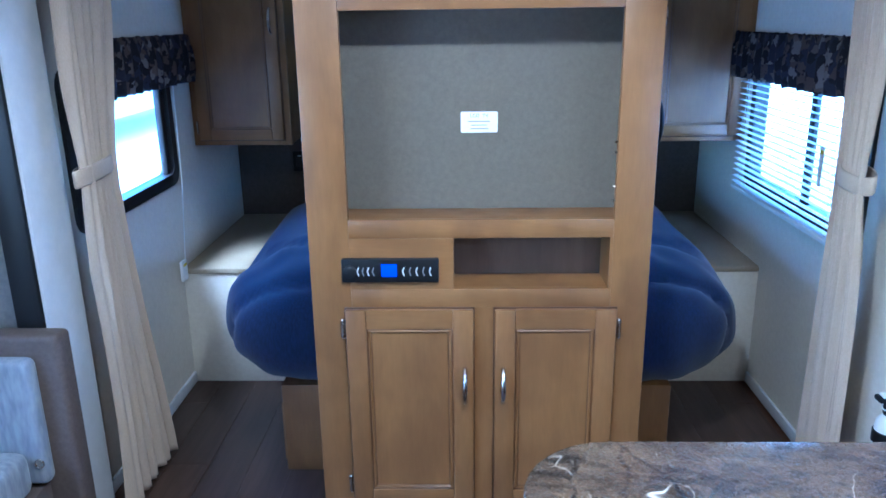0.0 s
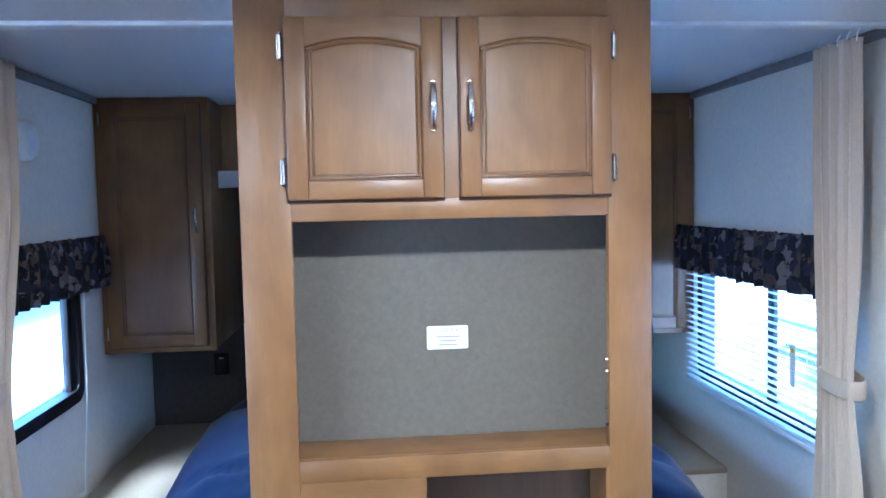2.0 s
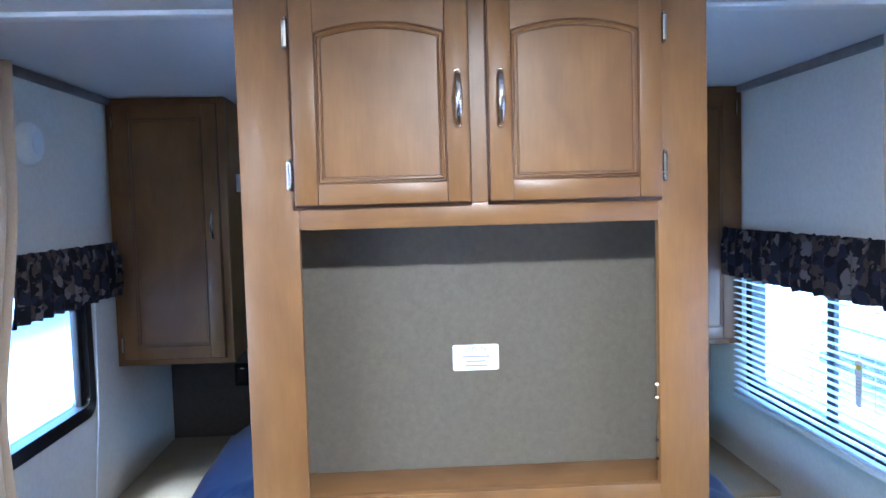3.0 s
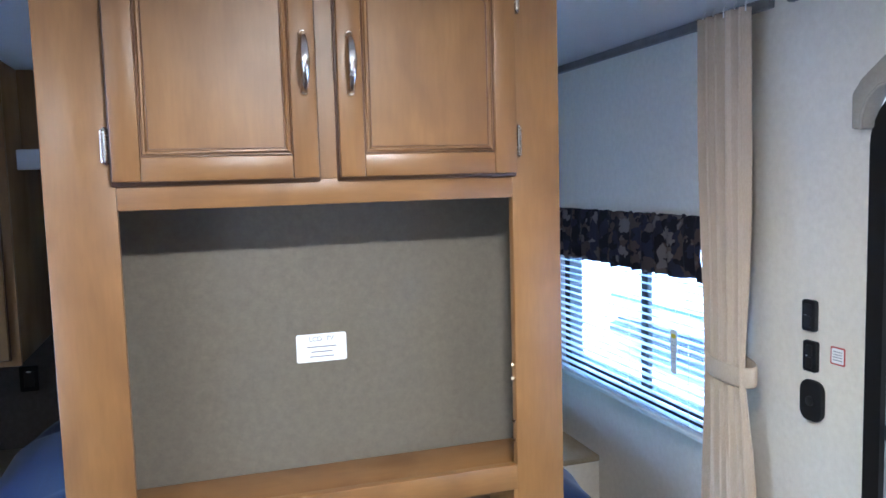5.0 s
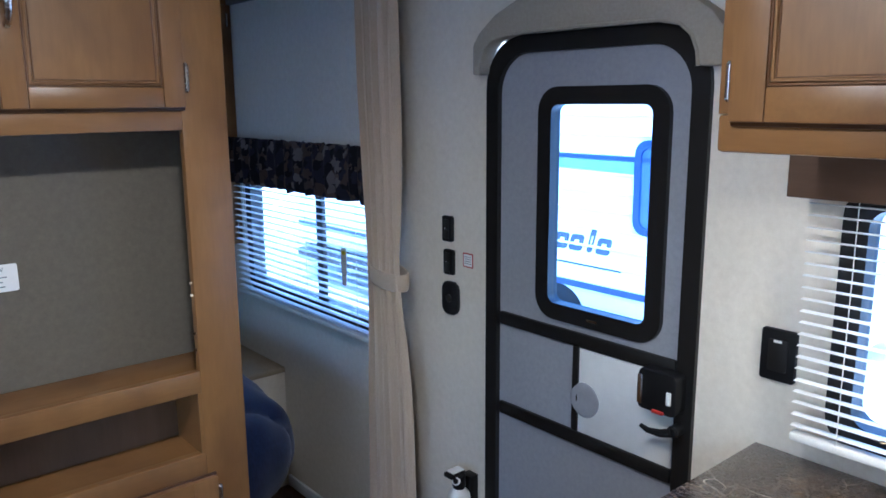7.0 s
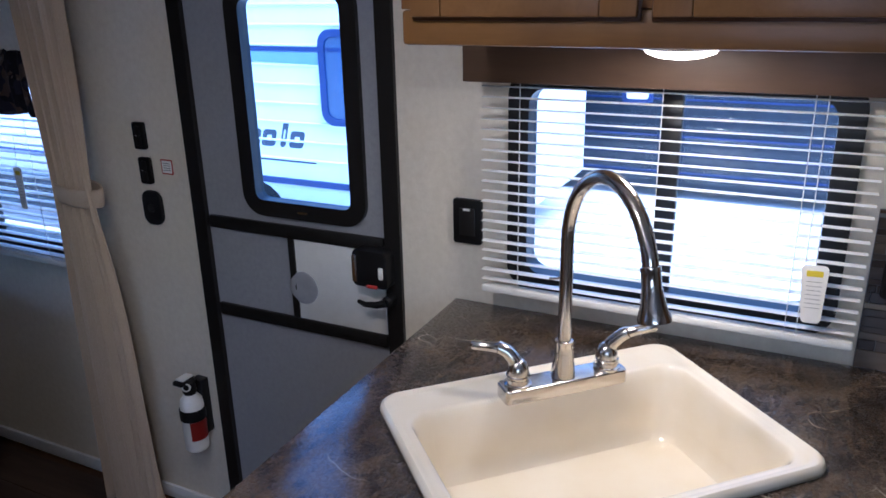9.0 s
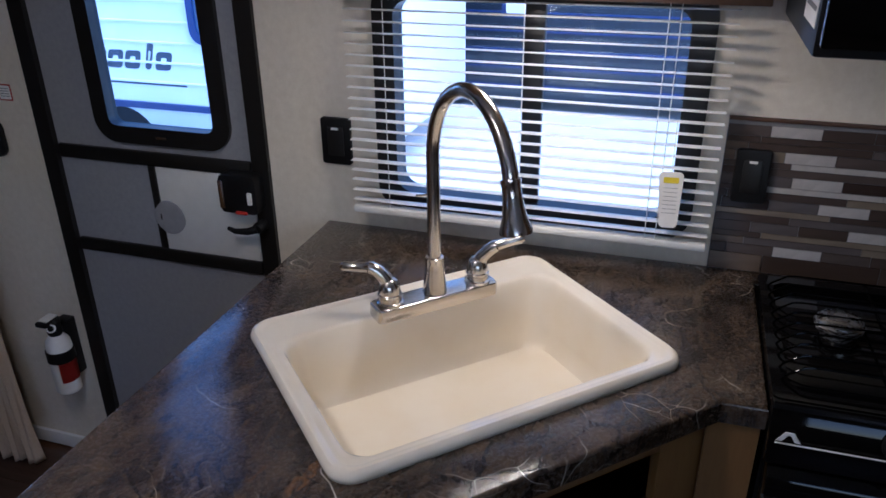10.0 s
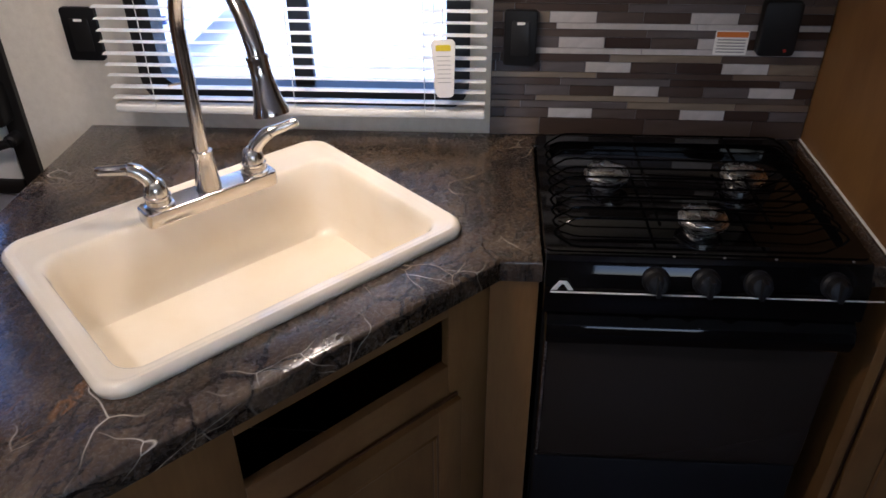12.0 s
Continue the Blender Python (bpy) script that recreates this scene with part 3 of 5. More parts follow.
for y in (-2.0, -1.3):
    part("wheel", lathe([(0.2, 0.0), (0.33, 0.02), (0.35, 0.1), (0.33, 0.2), (0.2, 0.22)], (8.1, y, GROUND + 0.35), (1, 0, 0)), BLACK, far)
for y, z, wd, hg in ((3.25, 1.35, 0.55, 0.35), (3.02, 0.55, 0.34, 0.5), (0.6, 0.7, 0.7, 0.5)):
    w_ = part("window", prism(round_rect(wd, hg, 0.05, 4), 0.04, on_right(y, z, 8.17)), NAVYP, far)
    part("pane", prism(round_rect(wd - 0.1, hg - 0.1, 0.03, 4), 0.01, on_right(y, z, 8.16)), RVWHITE, w_, "pale curtained pane")
rb = bmesh.new()
for k in range(14):
    box(8.185, 8.21, -3.8, 5.2, GROUND + 0.3 + k * 0.2, GROUND + 0.32 + k * 0.2, bm=rb)
part("siding_ribs", rb, NAVYP, far)
far2 = thing("travel_trailer", (-7.0, 15.0, GROUND), "white trailer parked across from the bedroom window", "trailer")
part("body", box(-9.5, -7.0, 9.0, 22.0, -0.35, 2.4, 0.1, 3), RVWHITE, far2)
part("lower_stripe", box(-7.02, -6.98, 9.1, 21.9, 0.3, 0.55), NAVYP, far2)
part("window", prism(round_rect(1.0, 0.8, 0.08, 5), 0.03, on_left(15.0, 0.9, -6.97)), DARKG, far2)


# ---- cabinet doors and hardware ----
def handle_bar(m, length, name="handle", parent=None):
    """An arched bar pull, upright, standing off the plane y=0 towards -y."""
    pts = []
    for k in range(13):
        u = -1 + k / 6
        pts.append(m @ Vector((0, -0.004 - 0.024 * (1 - u * u) ** 0.6, u * length / 2)))
    bm = tube(pts, [0.0052 + 0.0026 * (1 - abs(-1 + k / 6)) for k in range(13)], 10)
    for s in (-1, 1):
        b = lathe([(0.0065, 0.0), (0.0065, 0.005), (0.0045, 0.008)], (0, 0, 0), (0, -1, 0), 12)
        b.transform(m @ Matrix.Translation((0, 0, s * length / 2)))
        join(bm, b)
    return part(name, bm, NICKEL, parent, "brushed nickel bar pull")


def hinge(m, parent):
    bm = prism(round_rect(0.014, 0.054, 0.005, 3), 0.004, m @ Matrix.Translation((0, -0.004, 0)), 0.001)
    b = tube([(0, -0.006, -0.022), (0, -0.006, 0.022)], 0.0045, 10)
    for s in (-1, 1):
        lathe([(0.002, -0.004), (0.005, 0.0), (0.002, 0.004)], (0, -0.006, s * 0.024), (0, 0, 1), 10, bm=b)
    b.transform(m)
    join(bm, b)
    return part("hinge", bm, NICKEL, parent, "satin nickel hinge")


def cabinet_door(parent, m, w, h, arch=0.0, hinge_side=0, handle=(0, 0), handle_len=0.1, S=0.052):
    """A framed panel door; m puts its lower left corner on the cabinet face (local -y is outwards)."""
    T, n = 0.02, 14
    top0 = h - S * 0.95 - arch
    arc = [(S + (w - 2 * S) * k / n, top0 + arch * (1 - (2 * k / n - 1) ** 2)) for k in range(n + 1)]
    fwd = m @ Matrix.Translation((0, -T, 0))
    door = part("door", prism([(-0.003, -0.006), (w + 0.003, -0.006), (w + 0.003, h + 0.003), (-0.003, h + 0.003)], 0.006, m @ Matrix.Translation((0, -0.0065, 0)), 0.002), WOOD_DARK, parent)
    for a, c in ((0, S), (w - S, w)):
        part("stile", prism([(a, 0), (c, 0), (c, h), (a, h)], T - 0.007, fwd, 0.0035), WOOD_V, door)
    part("rail", prism([(S, 0), (w - S, 0), (w - S, S * 0.9), (S, S * 0.9)], T - 0.0076, m @ Matrix.Translation((0, -T + 0.0006, 0)), 0.0025), WOOD_H, door)
    part("rail", prism([*arc, (w - S, h), (S, h)], T - 0.0076, m @ Matrix.Translation((0, -T + 0.0006, 0)), 0.0), WOOD_H, door)
    lo = S * 0.9
    inner = [(S, lo), (w - S, lo), *[(x, z) for x, z in reversed(arc)]]
    part("panel", prism(inner, 0.008, m @ Matrix.Translation((0, -T + 0.005, 0))), WOOD_V, door)
    for ins, r, mat_, y in ((0.0015, 0.0020, WOOD_SEAM, 0.004), (0.007, 0.0042, WOOD_V, 0.0045), (0.0118, 0.0013, WOOD_SEAM, 0.0048)):
        line = [(S + ins, lo + ins), (w - S - ins, lo + ins), *[(min(max(x, S + ins), w - S - ins), z - ins) for x, z in reversed(arc)]]
        part("bead", tube([m @ Vector((x, -T + y, z)) for x, z in line], r, 6, closed=True), mat_, door)
    if hinge_side:
        x = -0.008 if hinge_side < 0 else w + 0.008
        for z in (0.055, h - 0.055):
            hinge(m @ Matrix.Translation((x, 0, z)), door)
    if handle_len:
        handle_bar(m @ Matrix.Translation((handle[0], -T, handle[1])), handle_len, parent=door)
    return door


# ---- entertainment cabinet ----
ent = thing("entertainment_cabinet", (0, ENT_Y, 0), "honey-stained maple entertainment cabinet with an empty television recess", "cabinet")
x0, x1, Y = ENT_X0, ENT_X1, ENT_Y
TVX0, TVX1, TVZ0, TVZ1 = -0.315, 0.330, 1.052, 1.539
CBX0, CBX1, CBZ0, CBZ1 = -0.058, 0.322, 0.874, 1.006
part("stile", box(x0, TVX0, Y, Y + 0.02, 0.0, CEIL - 0.002, 0.002), WOOD_V, ent)
part("stile", box(TVX1, x1, Y, Y + 0.02, 0.0, CEIL - 0.002, 0.002), WOOD_V, ent)
for z0_, z1_ in ((1.539, 1.5805), (1.940, CEIL - 0.002), (1.006, 1.052), (0.826, 0.874), (0.0, 0.26)):
    part("rail", box(TVX0, TVX1, Y + 0.0005, Y + 0.02, z0_, z1_, 0.0015), WOOD_H, ent)
part("centre_stile", box(-0.012, 0.026, Y + 0.0005, Y + 0.02, 1.5805, 1.940), WOOD_V, ent)
part("centre_stile", box(-0.012, 0.046, Y + 0.0005, Y + 0.02, 0.26, 0.826), WOOD_V, ent)
part("radio_panel", box(TVX0, CBX0, Y + 0.0005, Y + 0.02, 0.874, 1.006), WOOD_H, ent)
part("stile", box(CBX1, TVX1, Y + 0.0005, Y + 0.02, 0.874, 1.006), WOOD_V, ent)
part("side_panel", box(x0, x0 + 0.018, Y + 0.02, Y + ENT_D, 0.0, CEIL - 0.002, 0.001), WOOD_V, ent)
part("side_panel", box(x1 - 0.018, x1, Y + 0.02, Y + ENT_D, 0.0, CEIL - 0.002, 0.001), WOOD_V, ent)
part("back_panel", box(x0 + 0.018, x1 - 0.018, Y + ENT_D - 0.012, Y + ENT_D, 0.0, CEIL - 0.002), HEAD, ent)
part("recess_back", box(x0 + 0.0185, x1 - 0.0185, Y + 0.17, Y + 0.18, TVZ0 - 0.02, TVZ1 + 0.06), WALL_TV, ent, "taupe textured recess panel")
part("recess_shelf", box(x0 + 0.0185, x1 - 0.0185, Y + 0.02, Y + 0.17, TVZ0 - 0.034, TVZ0 - 0.012, 0.001), WOOD_H, ent)
part("recess_top", box(x0 + 0.0185, x1 - 0.0185, Y + 0.02, Y + 0.17, TVZ1 + 0.002, TVZ1 + 0.018), WOOD_H, ent)
for sx in (x0 + 0.0185, x1 - 0.0285):
    part("recess_side", box(sx, sx + 0.01, Y + 0.0205, Y + 0.17, TVZ0 - 0.011, TVZ1 + 0.06), WALL_TV, ent)
for a in (CBZ0 - 0.014, CBZ1 + 0.002):
    part("cubby_shelf", box(CBX0 - 0.01, CBX1 + 0.01, Y + 0.02, Y + 0.135, a, a + 0.012), WOOD_H, ent)
for a in (CBX0 - 0.012, CBX1 + 0.001):
    part("cubby_side", box(a, a + 0.011, Y + 0.02, Y + 0.135, CBZ0 - 0.002, CBZ1 + 0.002), WOOD_V, ent)
part("cubby_back", box(CBX0 - 0.001, CBX1 + 0.001, Y + 0.127, Y + 0.135, CBZ0 - 0.002, CBZ1 + 0.002), WOOD_GREY, ent, "weathered wood-print back")
cabinet_door(ent, at_front(-0.318, Y, 1.582), 0.308, 0.355, 0.019, -1, (0.308 - 0.020, 0.18), 0.09, 0.041)
cabinet_door(ent, at_front(0.024, Y, 1.582), 0.309, 0.355, 0.019, 1, (0.020, 0.18), 0.09, 0.041)
cabinet_door(ent, at_front(-0.331, Y, 0.265), 0.321, 0.560, 0.0, -1, (0.321 - 0.022, 0.355), 0.09)
cabinet_door(ent, at_front(0.043, Y, 0.265), 0.302, 0.560, 0.0, 1, (0.022, 0.355), 0.09)
# side pulls on the bedroom face
mside = Matrix(((0, -1, 0, x1), (1, 0, 0, Y + 0.05), (0, 0, 1, 1.275), (0, 0, 0, 1)))
part("side_pull", tube([mside @ Vector((0, -0.018 * math.sin(math.pi * k / 8) ** 0.5, -0.06 + 0.015 * k)) for k in range(9)], 0.005, 8), BLACK, ent, "dark side pull")
part("side_hinge", box(x1, x1 + 0.008, Y + 0.03, Y + 0.06, 1.535, 1.60, 0.002), BLACK, ent)
part("side_edge_strip", box(x1, x1 + 0.003, Y + 0.022, Y + 0.034, 0.9, 1.40, 0.001), WHITE_TRIM, ent, "pale edge strip")
part("side_edge_strip", box(x0 - 0.003, x0, Y + 0.022, Y + 0.034, 0.9, 1.45, 0.001), WHITE_TRIM, ent, "pale edge strip")
# small chrome hinges on the inner edge of the right stile
for z in (1.21, 1.235, 1.13, 1.095):
    part("edge_hinge", box(TVX1 - 0.007, TVX1 + 0.002, Y + 0.005, Y + 0.017, z, z + 0.005), CHROME, ent)

stereo = thing("car_stereo", (-0.215, Y, 0.926), "black stereo with a glowing blue display set in the cabinet", "stereo")
part("face", box(-0.335, -0.095, Y - 0.012, Y + 0.06, 0.896, 0.957, 0.004), BLACK, stereo)
LCD, _n, _l, _b = base("blue_display", (0.005, 0.02, 0.12, 1), 0.2)
_b.inputs["Emission Color"].default_value = (0.005, 0.07, 1.0, 1)
_b.inputs["Emission Strength"].default_value = 0.065
part("display", box(-0.236, -0.198, Y - 0.0145, Y - 0.0118, 0.912, 0.944, 0.001), LCD, stereo, "lit blue display")
part("dial", lathe([(0.016, 0), (0.016, 0.008), (0.012, 0.011)], (-0.314, Y - 0.012, 0.926), (0, -1, 0)), BLACK, stereo)
for k in range(9):
    xx = (-0.292 + k * 0.0125) if k < 4 else (-0.180 + (k - 4) * 0.0165)
    part("button", tube([(xx, Y - 0.0125, 0.936), (xx - 0.004, Y - 0.0132, 0.926), (xx, Y - 0.0125, 0.914)], 0.0016, 6), PLASTIC_W if k % 2 == 0 else INKGREY, stereo)

card = thing("sign_card", (0.0075, Y + 0.169, 1.265), "white printed card marking the television bracket place", "card")
part("card", prism(round_rect(0.094, 0.053, 0.004, 3), 0.001, at_front(0.0075, Y + 0.1685, 1.2655)), PAPER, card)


def lettering(text, at, size, material, parent, rot=(90, 0, 0), name="lettering"):
    cu = bpy.data.curves.new(name, "FONT")
    cu.body, cu.size, cu.align_x, cu.align_y, cu.extrude = text, size, "CENTER", "CENTER", 0.0002
    ob = new(name, cu)
    me = bpy.data.meshes.new_from_object(ob)
    bpy.data.objects.remove(ob)
    me.materials.append(material)
    o = new(name, me)
    o.parent = parent
    o.location = Vector(at) - origin(parent)
    o.rotation_euler = [radians(a) for a in rot]
    return o


lettering("LCD  TV", (0.0075, Y + 0.168, 1.2655 + 0.0165), 0.0125, INKGREY, card)
for bw, dz in ((0.056, 0.002), (0.040, -0.0075), (0.046, -0.0165)):
    part("print_line", prism(round_rect(bw, 0.0020, 0.0006, 1), 0.0004, at_front(0.0075, Y + 0.1678, 1.2655 + dz)), INKGREY, card)


# ---- bedroom ----
def wardrobe(xa, xb, handle_x, hinge_side, label):
    t = thing("wardrobe", ((xa + xb) / 2, CAB_Y, 1.0), label, "wardrobe", "wardrobes beside the bed")
    part("body", box(xa, xb, CAB_Y + 0.02, YF - 0.002, 1.0, CEIL - 0.002, 0.001), WOOD_V, t)
    for a in (xa, xb - 0.05):
        part("face_stile", box(a, a + 0.05, CAB_Y, CAB_Y + 0.02, 0.995, CEIL - 0.002, 0.001), WOOD_V, t)
    for a, c in ((0.995, 1.04), (1.95, CEIL - 0.002)):
        part("face_rail", box(xa + 0.05, xb - 0.05, CAB_Y + 0.0005, CAB_Y + 0.02, a, c, 0.001), WOOD_H, t)
    w = xb - xa - 0.06
    cabinet_door(t, at_front(xa + 0.03, CAB_Y, 1.02), w, 0.95, 0.0, hinge_side, (handle_x(w), 0.5), 0.1)
    return t


wardrobe(XL + 0.001, -0.79, lambda w: w - 0.025, -1, "honey-stained hanging wardrobe cabinet with closed panelled door")
wardrobe(0.745, XR - 0.001, lambda w: 0.025, 1, "honey-stained hanging wardrobe cabinet in shade")
sh = thing("overbed_shelf", (0, 4.5, 1.65), "pale-edged wooden shelf spanning between the wardrobes", "shelf")
part("board", box(-0.79, 0.745, 4.42, YF - 0.002, 1.655, 1.70, 0.002), WOOD_H, sh)
part("front_edge", box(-0.789, 0.744, 4.40, 4.4195, 1.645, 1.715, 0.003), WHITE_TRIM, sh, "pale front edge")
part("header_panel", box(-0.789, 0.744, 4.50, 4.52, 1.70, CEIL - 0.002), WOOD_V, sh)


def nightstand(xa, xb, label):
    t = thing("nightstand", ((xa + xb) / 2, 4.4, 0), label, "nightstand", "built-in nightstands")
    part("box", box(xa, xb, 3.94, YF - 0.002, 0.0, 0.50, 0.002), WALL, t)
    part("carpet_top", box(xa, xb, 3.93, YF - 0.003, 0.50, 0.525, 0.008), CARPET, t, "beige carpet covering")
    return t


nightstand(XL + 0.001, -0.70, "built-in nightstand boxed in wallboard with carpeted top")
nightstand(0.70, XR - 0.001, "built-in nightstand box with a beige carpet top")
bed = thing("bed", (0, 4.1, 0), "bed with navy quilt on a wooden storage base", "bed")
part("base", box(-0.66, 0.66, 3.25, YF - 0.01, 0.0, 0.33, 0.004), WOOD_V, bed, "honey-stained base")
part("base_panel", box(-0.6695, -0.6605, 3.27, 3.92, 0.03, 0.25, 0.003), WOOD_H, bed)
part("mattress", box(-0.60, 0.62, 3.45, YF - 0.02, 0.331, 0.50, 0.04, 3), PLASTIC_W, bed)


def quilt():
    b = bmesh.new()
    bmesh.ops.create_uvsphere(b, u_segments=96, v_segments=48, radius=1.0)
    hx, hy, hz = 0.885, 0.86, 0.225
    for v in b.verts:
        c = v.co.copy()
        flat = math.hypot(c.x, c.y)
        ct, st = (c.x / flat, c.y / flat) if flat > 1e-6 else (1.0, 0.0)
        sp = lambda q, e: math.copysign(abs(q) ** e, q)
        rim = abs(flat) ** 0.45
        X, Yy, Z = hx * rim * sp(ct, 0.32), hy * rim * sp(st, 0.32), hz * sp(c.z, 0.8)
        n3 = noise.noise(Vector((X * 3.1, Yy * 3.1, Z * 4)))
        channel = abs(((Yy * 3.4 + 0.25 * n3) % 1) - 0.5) * 2
        puff = 0.026 * (1 - (1 - channel) ** 7)
        out = Vector((c.x * 0.6, c.y * 0.6, c.z)).normalized()
        v.co = Vector((0.01 + X, 4.03 + Yy, 0.515 + Z)) + out * (puff + 0.030 * n3 + 0.014 * noise.noise(Vector((X * 11, Yy * 8, Z * 10))))
    return b


part("quilt", quilt(), NAVY, bed, "puffy navy quilt hanging over the sides")
for sx in (-1, 1):
    pl = thing("pillow", (sx * 0.40, 4.66, 0.62), "dark pillow leaning at the bed head", "pillow")
    b = bmesh.new()
    bmesh.ops.create_uvsphere(b, u_segments=24, v_segments=14, radius=1.0)
    for v in b.verts:
        c = v.co
        s = lambda q: math.copysign(abs(q) ** 0.6, q)
        v.co = Vector((sx * 0.40 + s(c.x) * 0.34, 4.68 + s(c.y) * 0.10 + c.z * 0.05, 0.75 + s(c.z) * 0.19 - 0.03 * c.x ** 2))
    part("cushion", b, BLACKCLOTH, pl)


def valance(xw, y0, y1, z0, z1, sgn, label):
    """A gathered camouflage valance standing off the wall xw; sgn points into the room."""
    t = thing("valance", (xw, (y0 + y1) / 2, z0), label, "valance", "camouflage window valances")
    nu, nv = 150, 14
    b = bmesh.new()
    rows = []
    for j in range(nv + 1):
        v_ = j / nv
        r = []
        for i in range(nu + 1):
            u = i / nu
            y = y0 + (y1 - y0) * u
            ph = u * (y1 - y0) * 95 + 2.5 * noise.noise(Vector((y * 9, 0, 3)))
            amp = 0.004 + 0.013 * (1 - v_) * (0.7 + 0.5 * noise.noise(Vector((y * 6, v_, 8))))
            if abs(v_ - 0.82) < 0.06:
                amp *= 0.4
            z = z0 + (z1 - z0) * v_ + (0.010 * noise.noise(Vector((y * 14, 5, 1))) * (1 - v_) + 0.006 * noise.noise(Vector((y * 40, 2, 1))) * (1 if v_ > 0.9 or v_ < 0.1 else 0))
            off = 0.092 + 0.012 * math.sin(v_ * math.pi) + amp * math.sin(ph + 0.7 * math.sin(v_ * 4))
            r.append(b.verts.new((xw + sgn * off, y, z)))
        rows.append(r)
    for r0, r1 in zip(rows, rows[1:]):
        for i in range(nu):
            b.faces.new((r0[i], r0[i + 1], r1[i + 1], r1[i]))
    o = part("gathered_cloth", b, CAMO, t)
    md = o.modifiers.new("thickness", "SOLIDIFY")
    md.thickness = 0.003
    for y in (y0, y1 - 0.004):
        part("end_return", box(min(xw + sgn * 0.002, xw + sgn * 0.09), max(xw + sgn * 0.002, xw + sgn * 0.09), y, y + 0.004, z0 + 0.01, z1 - 0.012), CAMO, t)
    part("rod", tube([(xw + sgn * 0.070, y0 + 0.005, z1 - 0.035), (xw + sgn * 0.070, y1 - 0.005, z1 - 0.035)], 0.006, 8), PLASTIC_W, t)
    return t


valance(XR, 3.19, 4.20, 1.275, 1.455, -1, "dark camouflage gathered valance above the bedroom blind")
valance(XL, 3.30, 4.04, 1.29, 1.475, 1, "dark camouflage gathered valance over the rounded window")


def curtain(xc, profile, tie_z, label, sgn, seed):
    """A tied-back curtain panel; profile rows are (z, first y, last y) from hem to top, folds run upright and bunch at the tie."""
    zs, ya, yb = zip(*profile)
    z0, z1 = zs[0], zs[-1]
    t = thing("curtain", (xc, (ya[0] + yb[0]) / 2, z0), label, "curtain", "tied-back bedroom curtains")
    nu, nv = 200, 80
    b = bmesh.new()
    rows = []
    for j in range(nv + 1):
        z = z0 + (z1 - z0) * j / nv
        a = sum(float(np.interp(z + q, zs, ya)) for q in (-0.06, 0, 0.06)) / 3
        c = sum(float(np.interp(z + q, zs, yb)) for q in (-0.06, 0, 0.06)) / 3
        g = math.exp(-((z - tie_z) / 0.16) ** 2)
        r = []
        for i in range(nu + 1):
            u = i / nu
            n1 = noise.noise(Vector((u * 2.6, z * 0.55, seed)))
            n2 = noise.noise(Vector((u * 5.0, z * 0.8, seed + 7)))
            ph = u * math.tau * 4.6 + 2.2 * n1
            pleat = 2 * abs(math.sin(ph / 2)) ** 0.7 - 1 + 0.35 * math.sin(ph * 1.9 + 3 * n2)
            amp = (0.025 - 0.010 * g) * (0.75 + 0.5 * n2)
            y = a + 0.008 + (c - a - 0.016) * (u + 0.018 * math.sin(ph + 0.8))
            r.append(b.verts.new((xc + sgn * amp * pleat + sgn * 0.014 * g, y, z + 0.006 * n1 * (j == 0))))
        rows.append(r)
    for r0, r1 in zip(rows, rows[1:]):
        for i in range(nu):
            b.faces.new((r0[i], r0[i + 1], r1[i + 1], r1[i]))
    o = part("cloth", b, CURTAIN, t)
    md = o.modifiers.new("thickness", "SOLIDIFY")
    md.thickness = 0.0025
    ta, tb = float(np.interp(tie_z, zs, ya)), float(np.interp(tie_z, zs, yb))
    bt = bmesh.new()
    rings = []
    for q in (0.0, 0.12, 0.5, 0.88, 1.0):
        puff = 0.003 if 0.05 < q < 0.95 else 0.0
        ring = []
        for k in range(32):
            w_ = k * math.tau / 32
            sag = 0.010 * math.sin(w_ + 0.8)
            ring.append(bt.verts.new((xc + (0.030 + puff) * math.cos(w_), (ta + tb) / 2 + ((tb - ta) / 2 + 0.004 + puff) * math.sin(w_), tie_z - 0.026 + 0.052 * q + sag)))
        rings.append(ring)
    for r0, r1 in zip(rings, rings[1:]):
        for k in range(32):
            bt.faces.new((r0[k], r0[(k + 1) % 32], r1[(k + 1) % 32], r1[k]))
    o = part("tieback", bt, CURTAIN, t, "matching cloth tieback")
    md = o.modifiers.new("thickness", "SOLIDIFY")
    md.thickness = 0.003
    for k in range(5):
        y = ya[-1] + (yb[-1] - ya[-1]) * (0.06 + 0.22 * k)
        part("hook", tube([(xc, y, z1 - 0.01), (xc, y, z1 + 0.012), (xc + 0.006, y, z1 + 0.018), (xc + 0.006, y, CEIL - 0.013)], 0.0018, 6), PLASTIC_W, t)
    return t


curtain(XR - 0.112, ((0.02, 2.915, 3.18), (0.35, 2.922, 3.173), (0.72, 2.937, 3.167), (1.075, 2.972, 3.140), (1.35, 2.985, 3.165), (1.63, 2.994, 3.182), (1.965, 3.0, 3.185)), 1.075, "beige linen curtain tied back beside the entry door", -1, 4.0)
curtain(XL + 0.115, ((0.02, 2.98, 3.37), (0.35, 2.99, 3.31), (0.63, 2.99, 3.25), (1.11, 2.975, 3.175), (1.35, 2.985, 3.25), (1.58, 2.995, 3.315), (1.965, 3.0, 3.33)), 1.11, "beige linen curtain tied back on the slide-out side", 1, 9.0)
cord = thing("blind_cord", (XL + 0.02, 3.97, 0.49), "white pull cord with a plastic tassel and paper tag", "cord")
part("string", tube([(XL + 0.03, 3.99, 1.30), (XL + 0.024, 3.985, 0.9), (XL + 0.03, 3.905, 0.57)], 0.0022, 6), PLASTIC_W, cord)
